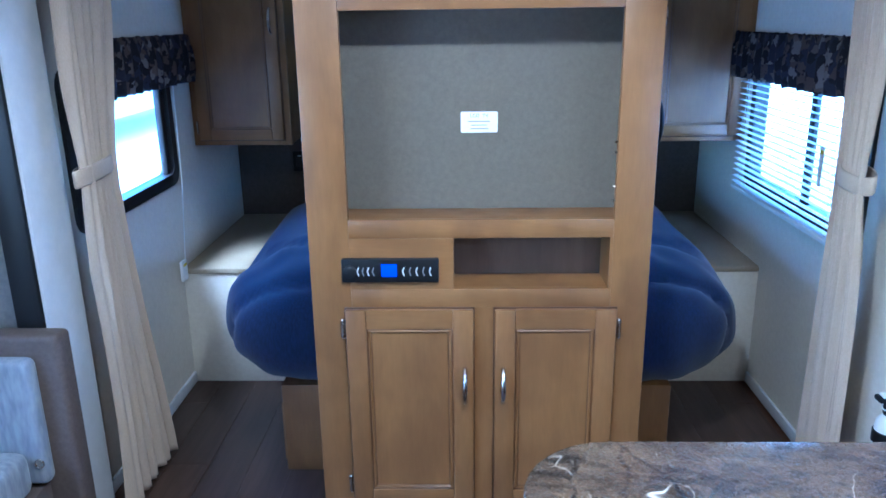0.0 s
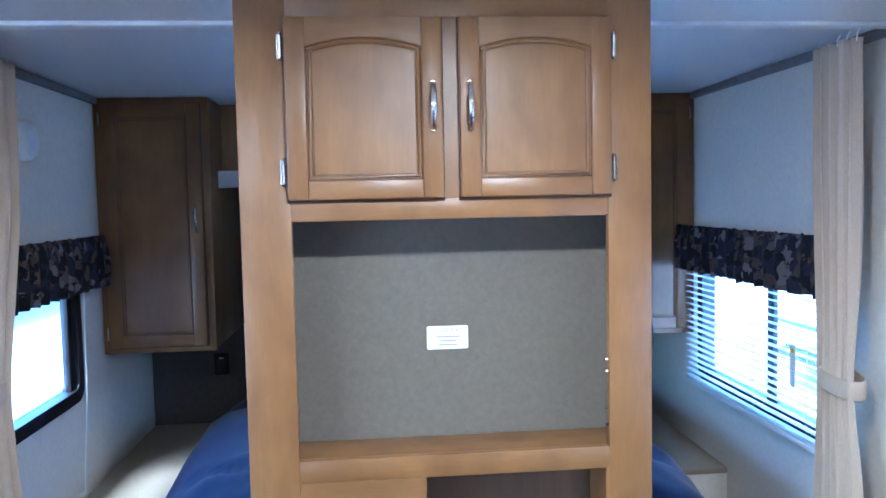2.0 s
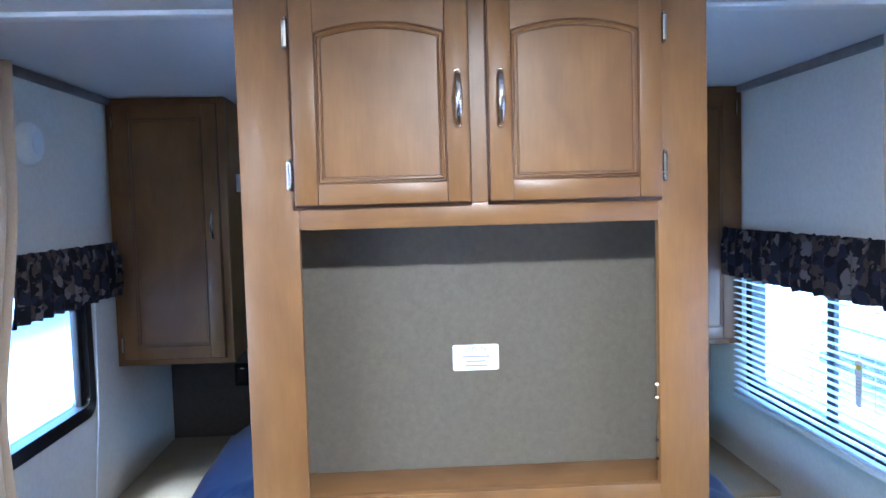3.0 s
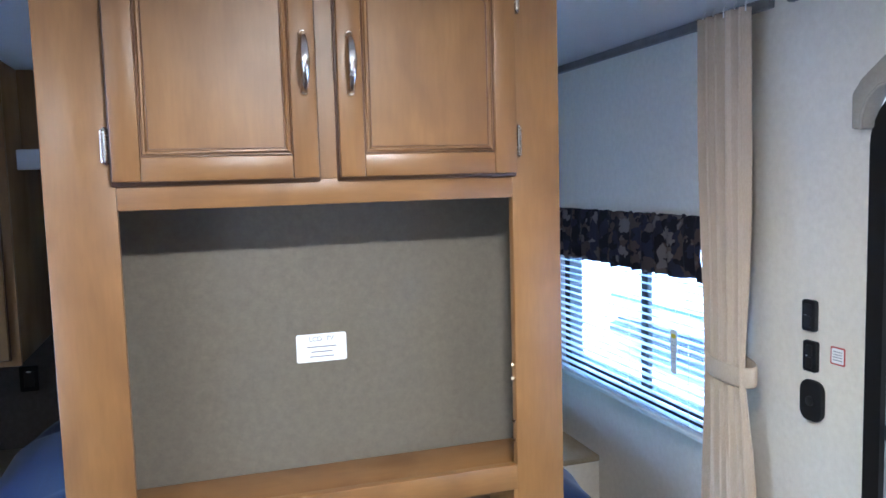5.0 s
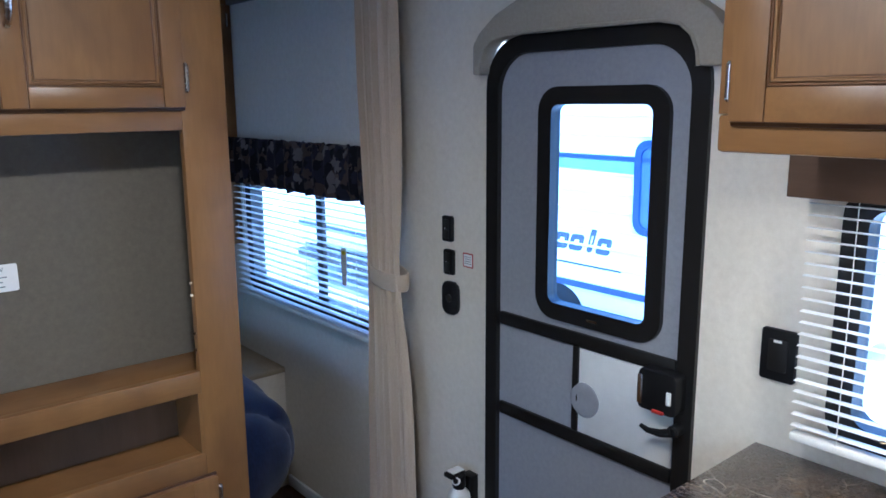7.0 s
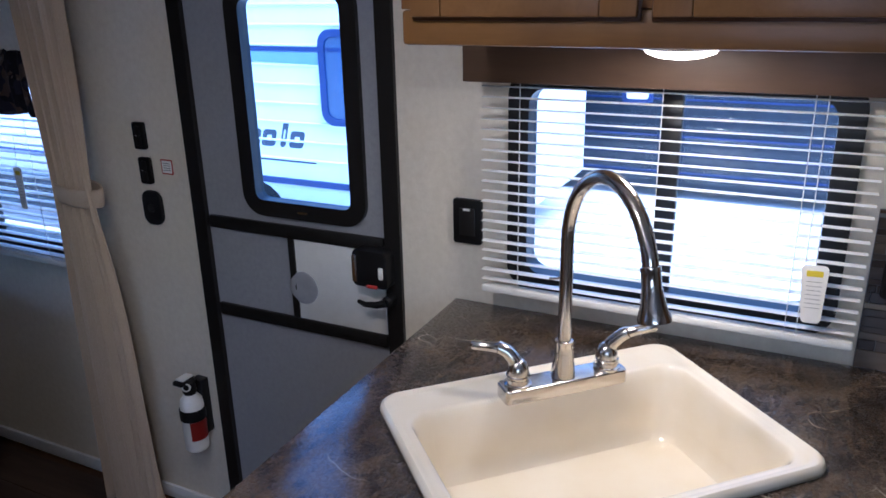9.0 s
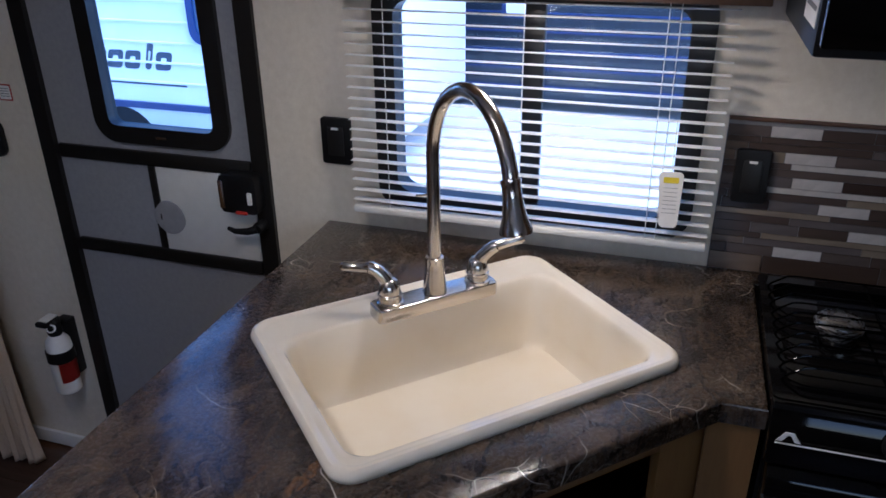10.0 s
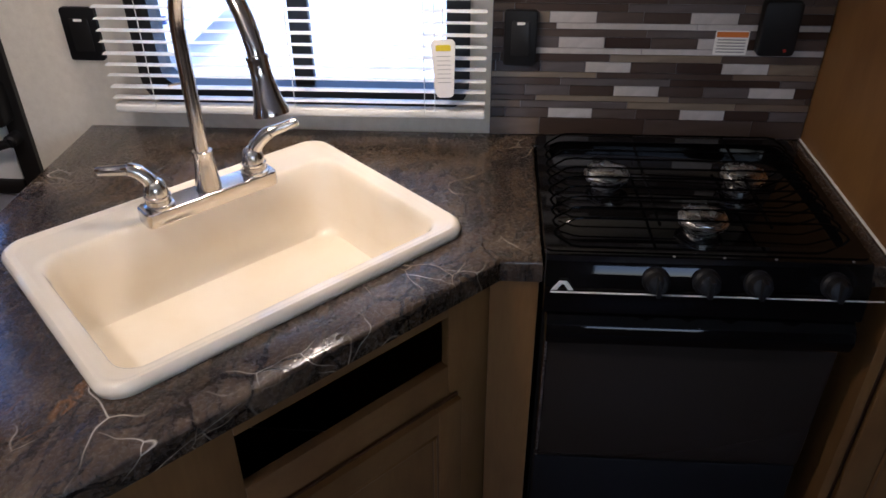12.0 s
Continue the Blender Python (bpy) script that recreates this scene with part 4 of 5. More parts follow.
part("tag", prism(round_rect(0.055, 0.085, 0.005, 2), 0.012, on_left(3.895, 0.53, XL + 0.03), 0.001), PAPER, cord, "white tag with yellow stripe")
part("tag_stripe", prism(round_rect(0.035, 0.01, 0.001, 1, 0, 0.025), 0.001, on_left(3.895, 0.53, XL + 0.032)), YELLOW, cord)
det = thing("smoke_detector", (XL, 3.645, 1.785), "round white smoke detector on the bedroom wall", "smoke detector")
part("housing", lathe([(0.062, 0), (0.062, 0.018), (0.052, 0.032), (0.02, 0.036)], (XL + 0.0005, 3.63, 1.785), (1, 0, 0), 32), PLASTIC_W, det)
part("grille", lathe([(0.03, 0.034), (0.03, 0.037), (0.02, 0.038)], (XL + 0.0005, 3.63, 1.785), (1, 0, 0), 24), WHITE_TRIM, det)


# ---- outlets and switches ----
def outlet(name, m, label, w=0.07, h=0.105, cat="outlet", kind_="outlet"):
    t = thing(name, m.translation, label, cat, "black wall outlets" if kind_ == "outlet" else "black wall switches")
    part("plate", prism(round_rect(w, h, 0.006, 3), 0.012, m @ Matrix.Translation((0, -0.012, 0)), 0.002), BLACK, t)
    if kind_ == "outlet":
        part("socket_face", prism(round_rect(w * 0.55, h * 0.62, 0.004, 3), 0.003, m @ Matrix.Translation((0, -0.0145, 0)), 0.001), RUBBER, t)
        part("label_mark", prism(round_rect(w * 0.24, 0.005, 0.001, 1, 0, h * 0.28), 0.001, m @ Matrix.Translation((0, -0.0155, 0))), PAPER, t)
    else:
        for s in (-1, 1):
            part("rocker", prism(round_rect(w * 0.5, h * 0.36, 0.003, 3, 0, s * h * 0.2), 0.004, m @ Matrix.Translation((0, -0.0155, 0)), 0.001), RUBBER, t)
        part("indicator", prism(round_rect(0.004, 0.002, 0.0006, 1, -w * 0.1, h * 0.02), 0.001, m @ Matrix.Translation((0, -0.0165, 0))), PAPER, t)
    return t


outlet("wall_outlet", on_right(1.913, 1.095), "black wall outlet beside the sink window")
outlet("wall_outlet", on_right(1.055, 1.103, XR - 0.011), "black wall outlet on the mosaic backsplash", 0.062)
outlet("wall_outlet", at_front(-0.90, YF, 0.81), "black outlet on the dark front wall")
outlet("wall_switch", on_right(2.905, 1.225), "black double rocker switch beside the door", 0.042, 0.075, "switch", "switch")
outlet("wall_switch", on_right(2.900, 1.127), "lower black double rocker switch beside the door", 0.042, 0.075, "switch", "switch")
spk = thing("socket_cover", (XR, 2.893, 1.02), "black rounded wall socket cover below the switches", "socket cover")
part("plate", prism(round_rect(0.07, 0.10, 0.026, 5), 0.014, on_right(2.893, 1.02, XR - 0.014), 0.004), BLACK, spk)
part("centre_cap", lathe([(0.012, 0), (0.012, 0.004), (0.006, 0.006)], (XR - 0.0135, 2.893, 1.02), (-1, 0, 0)), RUBBER, spk)
stk = thing("warning_sticker", (XR, 2.825, 1.14), "small white sticker with red border", "sticker")
part("backing", prism(round_rect(0.042, 0.042, 0.003, 2), 0.001, on_right(2.825, 1.142, XR - 0.001)), RED, stk)
part("paper", prism(round_rect(0.035, 0.035, 0.002, 2), 0.0006, on_right(2.825, 1.142, XR - 0.0016)), PAPER, stk)
ln = bmesh.new()
for k in range(4):
    prism(round_rect(0.026, 0.0016, 0.0004, 1, 0, 0.010 - 0.0065 * k), 0.0004, on_right(2.825, 1.142, XR - 0.002), bm=ln)
part("print", ln, INKGREY, stk)


# ---- entry door ----
door = tagged(new("door_1"), "closed grey trailer entry door with black frame and window", "door", kind="structure")
dy, dz, dw, dh = (DOOR[0] + DOOR[1]) / 2, (DOOR[2] + DOOR[3]) / 2, DOOR[1] - DOOR[0], DOOR[3] - DOOR[2]


def door_outline(w, h, r):
    pts = []
    for sx, a0 in ((1, 0), (-1, 90)):
        for k in range(9):
            a = radians(a0 + 90 * k / 8)
            pts.append((sx * (w / 2 - r) + r * math.cos(a), h / 2 - r + r * math.sin(a)))
    for sx in (-1, 1):
        for k in range(3):
            pts.append((sx * w / 2, -h / 2) if k == 1 else ((sx * w / 2, -h / 2 + 0.01) if (k == 0) == (sx < 0) else (sx * (w / 2 - 0.01), -h / 2)))
    return pts


part("door_frame", ring_frame(door_outline(dw + 0.02, dh + 0.02, 0.13), door_outline(dw - 0.066, dh - 0.066, 0.10), 0.05, on_right(dy, dz, XR - 0.012)), RUBBER, door, "black door frame")
slab_m = on_right(dy, dz, XR + 0.003)
WY0, WY1, WZ0, WZ1 = 2.225, 2.515, 1.085, 1.58
wcx, wcz, ww, wh = dy - (WY0 + WY1) / 2, (WZ0 + WZ1) / 2 - dz, WY1 - WY0, WZ1 - WZ0
slab = bmesh.new()
sx0, sx1, sz0, sz1 = -dw / 2 + 0.03, dw / 2 - 0.03, -dh / 2 + 0.03, dh / 2 - 0.03
ax0, ax1, az0, az1 = wcx - ww / 2 - 0.01, wcx + ww / 2 + 0.01, wcz - wh / 2 - 0.01, wcz + wh / 2 + 0.01
for a in ((sx0, ax0, sz0, sz1), (ax1, sx1, sz0, sz1), (ax0, ax1, sz0, az0), (ax0, ax1, az1, sz1)):
    prism([(a[0], a[2]), (a[1], a[2]), (a[1], a[3]), (a[0], a[3])], 0.03, slab_m, bm=slab)
part("door_leaf", slab, DOOR_GREY, door, smooth=False)
wm = on_right((WY0 + WY1) / 2, (WZ0 + WZ1) / 2, XR)
dwn = part("window_frame", ring_frame(round_rect(ww + 0.085, wh + 0.085, 0.06), round_rect(ww, wh, 0.022), 0.035, wm @ Matrix.Translation((0, -0.010, 0))), RUBBER, door, "black rounded window frame")
g = part("pane", prism(round_rect(ww + 0.01, wh + 0.01, 0.02), 0.004, wm @ Matrix.Translation((0, 0.012, 0))), GLASS_BLUE, dwn)
g.visible_shadow = False
part("window_latch", prism(round_rect(0.03, 0.006, 0.002, 2, 0, -wh / 2 - 0.022), 0.003, wm @ Matrix.Translation((0, -0.013, 0))), NICKEL, door)
for z in (1.005, 0.745):
    part("cross_bar", box(XR - 0.008, XR + 0.005, DOOR[0] + 0.04, DOOR[1] - 0.04, z - 0.018, z + 0.018, 0.004), RUBBER, door, "black cross bar")
part("divider_bar", box(XR - 0.006, XR + 0.005, 2.412, 2.432, 0.763, 0.987, 0.003), RUBBER, door)
part("lower_pane_panel", box(XR - 0.002, XR + 0.0025, DOOR[0] + 0.043, 2.412, 0.763, 0.987, 0.001), PLASTIC_W, door, "pale screen slider panel")
part("slider_pull", lathe([(0.045, 0), (0.045, 0.003), (0.036, 0.006), (0.02, 0.003)], (XR - 0.002, 2.392, 0.853), (-1, 0, 0), 24), DOOR_GREY, door, "round grey slider pull")
part("sill", box(XR - 0.03, XR + 0.05, DOOR[0] - 0.01, DOOR[1] + 0.01, 0.0, 0.045, 0.005), RUBBER, door)
lk = part("lock_box", prism(round_rect(0.098, 0.095, 0.012, 3), 0.05, on_right(2.157, 0.955, XR - 0.05), 0.005), BLACK, door, "black lock housing")
part("latch_plate", prism(round_rect(0.014, 0.07, 0.003, 2), 0.004, on_right(2.197, 0.955, XR - 0.054), 0.001), CHROME, lk)
part("lock_button", prism(round_rect(0.012, 0.03, 0.002, 2), 0.004, on_right(2.124, 0.95, XR - 0.054), 0.001), PLASTIC_W, lk)
part("red_tab", prism(round_rect(0.03, 0.008, 0.002, 2), 0.006, on_right(2.15, 0.912, XR - 0.054), 0.001), RED, lk)
hd = lathe([(0.014, 0), (0.014, 0.04), (0.010, 0.045)], (XR - 0.0, 2.118, 0.872), (-1, 0, 0), 16)
tube([(XR - 0.045, 2.118, 0.872), (XR - 0.052, 2.14, 0.866), (XR - 0.050, 2.175, 0.862), (XR - 0.046, 2.195, 0.866)], [0.010, 0.009, 0.007, 0.005], 10, bm=hd)
part("lever", hd, BLACK, door, "black lever handle")

hood_t = thing("door_valance", (XR, dy, 1.66), "taupe padded arched valance over the entry door", "valance")


ho = [(-0.365, 0.0), (-0.365, 0.075), (-0.34, 0.105), (-0.28, 0.145), (-0.20, 0.175), (-0.1, 0.190), (0, 0.195), (0.1, 0.190), (0.20, 0.175), (0.28, 0.145), (0.34, 0.105), (0.365, 0.075), (0.365, 0.0)]
hi = [(-0.315, 0.0), (-0.312, 0.03), (-0.298, 0.062), (-0.27, 0.085), (-0.22, 0.095), (-0.12, 0.097), (0, 0.098), (0.12, 0.097), (0.22, 0.095), (0.27, 0.085), (0.298, 0.062), (0.312, 0.03), (0.315, 0.0)]
ho = [(x if x > 0 else x * 0.93, z) for x, z in ho]
hb = prism([*ho, *reversed(hi)], 0.05, on_right(dy, 1.655, XR - 0.05), 0.006)
part("padded_arch", hb, HOOD, hood_t)
part("piping", tube([on_right(dy, 1.655, XR - 0.049) @ Vector((x, 0, z)) for x, z in hi], 0.004, 8), HOOD, hood_t, "stitched lower piping")

ext = thing("fire_extinguisher", (1.125, 2.80, 0.25), "white fire extinguisher with black head on a wall bracket", "fire extinguisher")
ex, ey = 1.125, 2.80
part("cylinder", lathe([(0.030, 0.282), (0.035, 0.288), (0.035, 0.43), (0.032, 0.452), (0.018, 0.470), (0.015, 0.478)], (ex, ey, 0), seg=28), PLASTIC_W, ext)
lab = bmesh.new()
ring_lo = [lab.verts.new((ex + 0.0356 * math.cos(radians(a)), ey + 0.0356 * math.sin(radians(a)), 0.325)) for a in range(205, 311, 15)]
ring_hi = [lab.verts.new((v.co.x, v.co.y, 0.388)) for v in ring_lo]
for k in range(len(ring_lo) - 1):
    lab.faces.new((ring_lo[k], ring_lo[k + 1], ring_hi[k + 1], ring_hi[k]))
bmesh.ops.solidify(lab, geom=lab.faces[:], thickness=0.0004)
part("label_patch", lab, RED, ext, "red instruction label")
part("bracket_band", lathe([(0.0352, 0.388), (0.0385, 0.390), (0.0385, 0.422), (0.0352, 0.424)], (ex, ey, 0), seg=28), BLACK, ext)
part("bracket", box(ex + 0.028, XR - 0.0005, ey - 0.02, ey + 0.02, 0.32, 0.50, 0.003), BLACK, ext)
hdv = lathe([(0.017, 0.468), (0.021, 0.480), (0.019, 0.500), (0.021, 0.512), (0.016, 0.520)], (ex, ey, 0), seg=20)
box(ex - 0.038, ex + 0.018, ey - 0.010, ey + 0.026, 0.508, 0.522, 0.004, bm=hdv)
part("valve_head", hdv, BLACK, ext, "black plastic valve head")
part("lever", box(ex - 0.030, ex + 0.014, ey - 0.009, ey + 0.020, 0.523, 0.528, 0.002), PLASTIC_W, ext, "pale squeeze lever")
gauge = part("gauge", lathe([(0.0125, 0), (0.0125, 0.008), (0.0095, 0.0085), (0.0090, 0.006), (0.002, 0.006)], (ex - 0.016, ey - 0.008, 0.500), (-1, -0.4, 0.25), 20), PLASTIC_W, ext, "round pressure gauge")
part("gauge_face", lathe([(0.0085, 0.0), (0.0085, 0.0012), (0.002, 0.0014)], Vector((ex - 0.016, ey - 0.008, 0.500)) + Vector((-1, -0.4, 0.25)).normalized() * 0.0062, (-1, -0.4, 0.25), 20), BLACK, gauge)


# ---- kitchen counter ----
NOTCH = (0.715, 1.083)
RY0, RY1, RX0, RX1 = 0.530, 1.017, 0.70, 1.132
PANEL_Y = 0.485
CEND = 1.95
LINE = 1.80                                   # the diagonal front edge: x + y
R = 0.14


def counter_outline(inset=0.0):
    e = CEND - inset
    c = LINE + inset * math.sqrt(2)
    sharp = c - e
    ccx, ccy = sharp + R / math.tan(radians(22.5)), e - R
    pts = [(XR - 0.001, e)]
    for k in range(13):
        a = radians(90 + 135 * k / 12)
        pts.append((ccx + R * math.cos(a), ccy + R * math.sin(a)))
    pts += [(NOTCH[0] + inset, c - NOTCH[0] - inset)]
    return pts


outline = [*counter_outline(), (NOTCH[0], RY1 + 0.002), (RX1 + 0.002, RY1 + 0.002), (RX1 + 0.002, RY0 - 0.002), (0.73, RY0 - 0.002), (0.73, PANEL_Y + 0.001), (XR - 0.001, PANEL_Y + 0.001)]
SC, SA = Vector((0.742, 1.505, TOP)), radians(-45)      # sink centre and turn: local x along its back edge
SM = Matrix.Translation(SC) @ Matrix.Rotation(SA, 4, "Z")
SW, SD = 0.603, 0.447


def flat_with_hole(outer, hole, z0, z1):
    b = bmesh.new()
    for loop in (outer, hole):
        vs = [b.verts.new((x, y, z1)) for x, y in loop]
        for i in range(len(vs)):
            b.edges.new((vs[i], vs[(i + 1) % len(vs)]))
    bmesh.ops.triangle_fill(b, use_beauty=True, edges=b.edges[:])
    r = bmesh.ops.extrude_face_region(b, geom=b.faces[:])
    bmesh.ops.translate(b, verts=[v for v in r["geom"] if isinstance(v, bmesh.types.BMVert)], vec=(0, 0, z0 - z1))
    return b


hole = [(SM @ Vector((x, z, 0))).to_2d() for x, z in round_rect(SW - 0.03, SD - 0.03, 0.03, 4)]
ctop = flat_with_hole(outline, hole, TOP - 0.038, TOP)
bmesh.ops.recalc_face_normals(ctop, faces=ctop.faces)
lip = [e for e in ctop.edges if all(v.co.z > TOP - 0.001 for v in e.verts) and e.calc_face_angle(0) > 1.0]
bmesh.ops.bevel(ctop, geom=lip, offset=0.006, segments=3, profile=0.5, affect="EDGES")
worktop = solid("countertop", ctop, COUNTER, "brown marbled laminate countertop with a rounded end", "countertop")

# base units below
base_cab = thing("base_cabinet", (0.8, 1.5, 0), "dark-shaded honey maple sink base cabinet with an open drawer bay", "cabinet")
pts = [(x, y) for x, y in counter_outline(0.03)]
pts += [(NOTCH[0] + 0.03, RY1 + 0.004), (XR - 0.002, RY1 + 0.004)]
bcab = bmesh.new()
lo = [bcab.verts.new((x, y, 0.08)) for x, y in pts]
hi_ = [bcab.verts.new((x, y, TOP - 0.039)) for x, y in pts]
for i in range(len(pts)):
    if i == 13:                                # the diagonal front is framed below
        continue
    j = (i + 1) % len(pts)
    bcab.faces.new((lo[i], lo[j], hi_[j], hi_[i]))
part("carcass", bcab, WOOD_V, base_cab)
kick = [(x, y) for x, y in counter_outline(0.09)] + [(NOTCH[0] + 0.09, RY1 + 0.006), (XR - 0.002, RY1 + 0.006)]
kb = bmesh.new()
lo = [kb.verts.new((x, y, 0.0)) for x, y in kick]
hi_ = [kb.verts.new((x, y, 0.08)) for x, y in kick]
for i in range(len(kick)):
    j = (i + 1) % len(kick)
    kb.faces.new((lo[i], lo[j], hi_[j], hi_[i]))
part("toe_kick", kb, WOOD_DARK, base_cab)
# doors on the diagonal face: local x runs from the rounded end towards the range
fd = (Vector((1, -1, 0))).normalized()
c_in = LINE + 0.03 * math.sqrt(2)
fo = Vector((0.27, c_in - 0.27, 0.0))
FM = Matrix(((fd.x, 0.7071, 0, fo.x), (fd.y, 0.7071, 0, fo.y), (0, 0, 1, 0), (0, 0, 0, 1)))
def front_board(name, s0, s1, z0, z1, mat_):
    part(name, prism([(s0, z0), (s1, z0), (s1, z1), (s0, z1)], 0.018, FM, 0.0015), mat_, base_cab)


front_board("stile", -0.154, 0.203, 0.08, TOP - 0.039, WOOD_V)
front_board("stile", 0.578, 0.671, 0.08, TOP - 0.039, WOOD_V)
front_board("rail", 0.2035, 0.5775, 0.815, TOP - 0.039, WOOD_H)
front_board("rail", 0.2035, 0.5775, 0.08, 0.712, WOOD_H)
cabinet_door(base_cab, FM @ Matrix.Translation((0.19, -0.001, 0.13)), 0.40, 0.517, 0.0, -1, (0, 0), 0.0)


# ---- sink ----
sink = thing("kitchen_sink", SC, "cream composite drop-in kitchen sink with a wide bowl", "sink")
b = bmesh.new()
loops = []
boff = -0.026                                     # the bowl lies towards the front, leaving a deck for the tap
for w_, d_, r_, z_, oy in (
    (SW, SD, 0.040, 0.0006, 0), (SW + 0.001, SD + 0.001, 0.040, 0.008, 0), (SW - 0.005, SD - 0.005, 0.038, 0.0150, 0), (SW - 0.014, SD - 0.014, 0.036, 0.0185, 0), (SW - 0.024, SD - 0.024, 0.034, 0.0180, 0), (SW - 0.034, SD - 0.034, 0.03, 0.0150, 0), (SW - 0.040, SD - 0.040, 0.03, 0.0145, 0),
    (SW - 0.050, SD - 0.098, 0.034, 0.0140, boff), (SW - 0.064, SD - 0.110, 0.036, 0.0132, boff), (SW - 0.069, SD - 0.115, 0.038, 0.0105, boff), (SW - 0.074, SD - 0.120, 0.040, 0.004, boff), (SW - 0.079, SD - 0.124, 0.042, -0.008, boff),
    (SW - 0.088, SD - 0.132, 0.045, -0.095, boff), (SW - 0.097, SD - 0.142, 0.046, -0.120, boff), (SW - 0.115, SD - 0.162, 0.042, -0.131, boff), (SW - 0.16, SD - 0.20, 0.038, -0.134, boff), (0.10, 0.08, 0.03, -0.138, boff)):
    loops.append([b.verts.new(SM @ Vector((x, z + oy, z_))) for x, z in round_rect(w_, d_, r_, 6)])
for l0, l1 in zip(loops, loops[1:]):
    n_ = len(l0)
    for k in range(n_):
        b.faces.new((l0[k], l0[(k + 1) % n_], l1[(k + 1) % n_], l1[k]))
b.faces.new(loops[-1])
so = part("basin", b, SINK, sink)
md = so.modifiers.new("thickness", "SOLIDIFY")
md.thickness, md.offset = 0.005, -1
dp = SM @ Vector((0.0, boff - 0.06, -0.1362))
dr = part("drain", lathe([(0.045, 0.0), (0.045, 0.002), (0.038, 0.0035), (0.034, 0.001), (0.012, -0.001)], dp, seg=28), CHROME, sink, "round steel drain")
part("strainer", lathe([(0.012, 0.0), (0.012, 0.008), (0.006, 0.011)], dp, seg=16), CHROME, dr)


# ---- tap ----
tap = thing("kitchen_tap", (0.853, 1.588, TOP + 0.0155), "brushed nickel gooseneck tap with two lever handles on the sink", "tap")
TM = Matrix.Translation((0.848, 1.580, TOP + 0.0152)) @ Matrix.Rotation(SA, 4, "Z")     # local x along the base, local -y over the bowl
bp = prism(round_rect(0.240, 0.050, 0.012, 6), 0.027, TM @ Matrix.Rotation(radians(90), 4, "X"), 0.0035, seg=3)
part("base_plate", bp, TAP_METAL, tap)
part("column", lathe([(0.022, 0.028), (0.0215, 0.034), (0.0170, 0.075), (0.0155, 0.088), (0.0165, 0.090), (0.0165, 0.096), (0.0130, 0.098)], (0.848, 1.580, TOP + 0.0152), seg=24), TAP_METAL, tap)
neck = []
for k in range(9):
    neck.append((0, 0, 0.09 + 0.191 * k / 8))
for k in range(1, 19):
    a = math.pi * k / 18 * 0.895
    neck.append((0, -0.122 * (1 - math.cos(a)), 0.281 + 0.135 * math.sin(a)))
last = Vector(neck[-1])
d = Vector((0, -0.16, -1)).normalized()
neck.append(tuple(last + d * 0.006))
part("spout", tube([TM @ Vector(p) for p in neck], 0.0118, 16), TAP_METAL, tap)
hp = Vector(neck[-1])
part("spray_head", lathe([(0.0118, 0.0), (0.0148, 0.001), (0.0150, 0.006), (0.0140, 0.008), (0.0142, 0.028), (0.0180, 0.054), (0.0240, 0.074), (0.0235, 0.079), (0.018, 0.080)], TM @ hp, (TM.to_3x3() @ Vector((0, -0.26, -1))), 24), TAP_METAL, tap, "flared pull-down spray head")
for s, aim in ((-1, Vector((-0.85, 0.57, 0))), (1, Vector((0.85, -0.50, 0.0)))):
    px = s * 0.088
    hb = lathe([(0.0245, 0.026), (0.0245, 0.031), (0.0205, 0.033), (0.0200, 0.040), (0.0215, 0.042), (0.0215, 0.046), (0.0195, 0.048), (0.0185, 0.060), (0.0140, 0.071), (0.006, 0.076)], (0, 0, 0), seg=24)
    q = aim.normalized()
    rise = 0.0 if s < 0 else 0.33
    at = lambda k, h: tuple(q * k + Vector((0, 0, h + rise * max(0.0, k - 0.02))))
    tube([(0, 0, 0.058), at(0.008, 0.076), at(0.020, 0.089), at(0.030, 0.0935), at(0.034, 0.094), at(0.036, 0.094), at(0.060, 0.094), at(0.080, 0.094), at(0.084, 0.094)], [0.0130, 0.0125, 0.0118, 0.0115, 0.0115, 0.0095, 0.0086, 0.0086, 0.0060], 14, bm=hb)
    hb.transform(TM @ Matrix.Translation((px, 0, 0)))
    part("lever_handle", hb, TAP_METAL, tap)
part("side_button", tube([TM @ Vector((-0.013, 0, 0.215)), TM @ Vector((-0.032, 0, 0.217))], 0.0022, 8), TAP_METAL, tap)


# ---- range ----
rng = thing("gas_range", (0.9, 0.757, 0), "black three-burner gas range with oven below", "range")
RT = 0.915
top = box(RX0 + 0.02, RX1, RY0, RY1, RT - 0.045, RT - 0.004, 0.004)
part("cooktop", top, ENAMEL, rng)
rimf = ring_frame(round_rect(RY1 - RY0, RX1 - RX0 - 0.02, 0.012, 3), round_rect(RY1 - RY0 - 0.05, RX1 - RX0 - 0.07, 0.03, 3), 0.010)
rimf.transform(Matrix.Translation(((RX0 + 0.02 + RX1) / 2, (RY0 + RY1) / 2, RT - 0.005)) @ Matrix.Rotation(radians(90), 4, "Z") @ Matrix.Rotation(radians(90), 4, "X"))
part("raised_rim", rimf, ENAMEL, rng)
for bx, by in ((0.946, 0.900), (0.955, 0.662), (0.800, 0.765)):
    bn = part("burner", lathe([(0.026, -0.002), (0.027, 0.012), (0.038, 0.017), (0.040, 0.024), (0.034, 0.028)], (bx, by, RT - 0.004), seg=28), STEELCAP, rng, "steel burner head")
    part("burner_cap", lathe([(0.035, 0.0275), (0.036, 0.031), (0.030, 0.035), (0.006, 0.036)], (bx, by, RT - 0.004), seg=28), STEELCAP, bn)
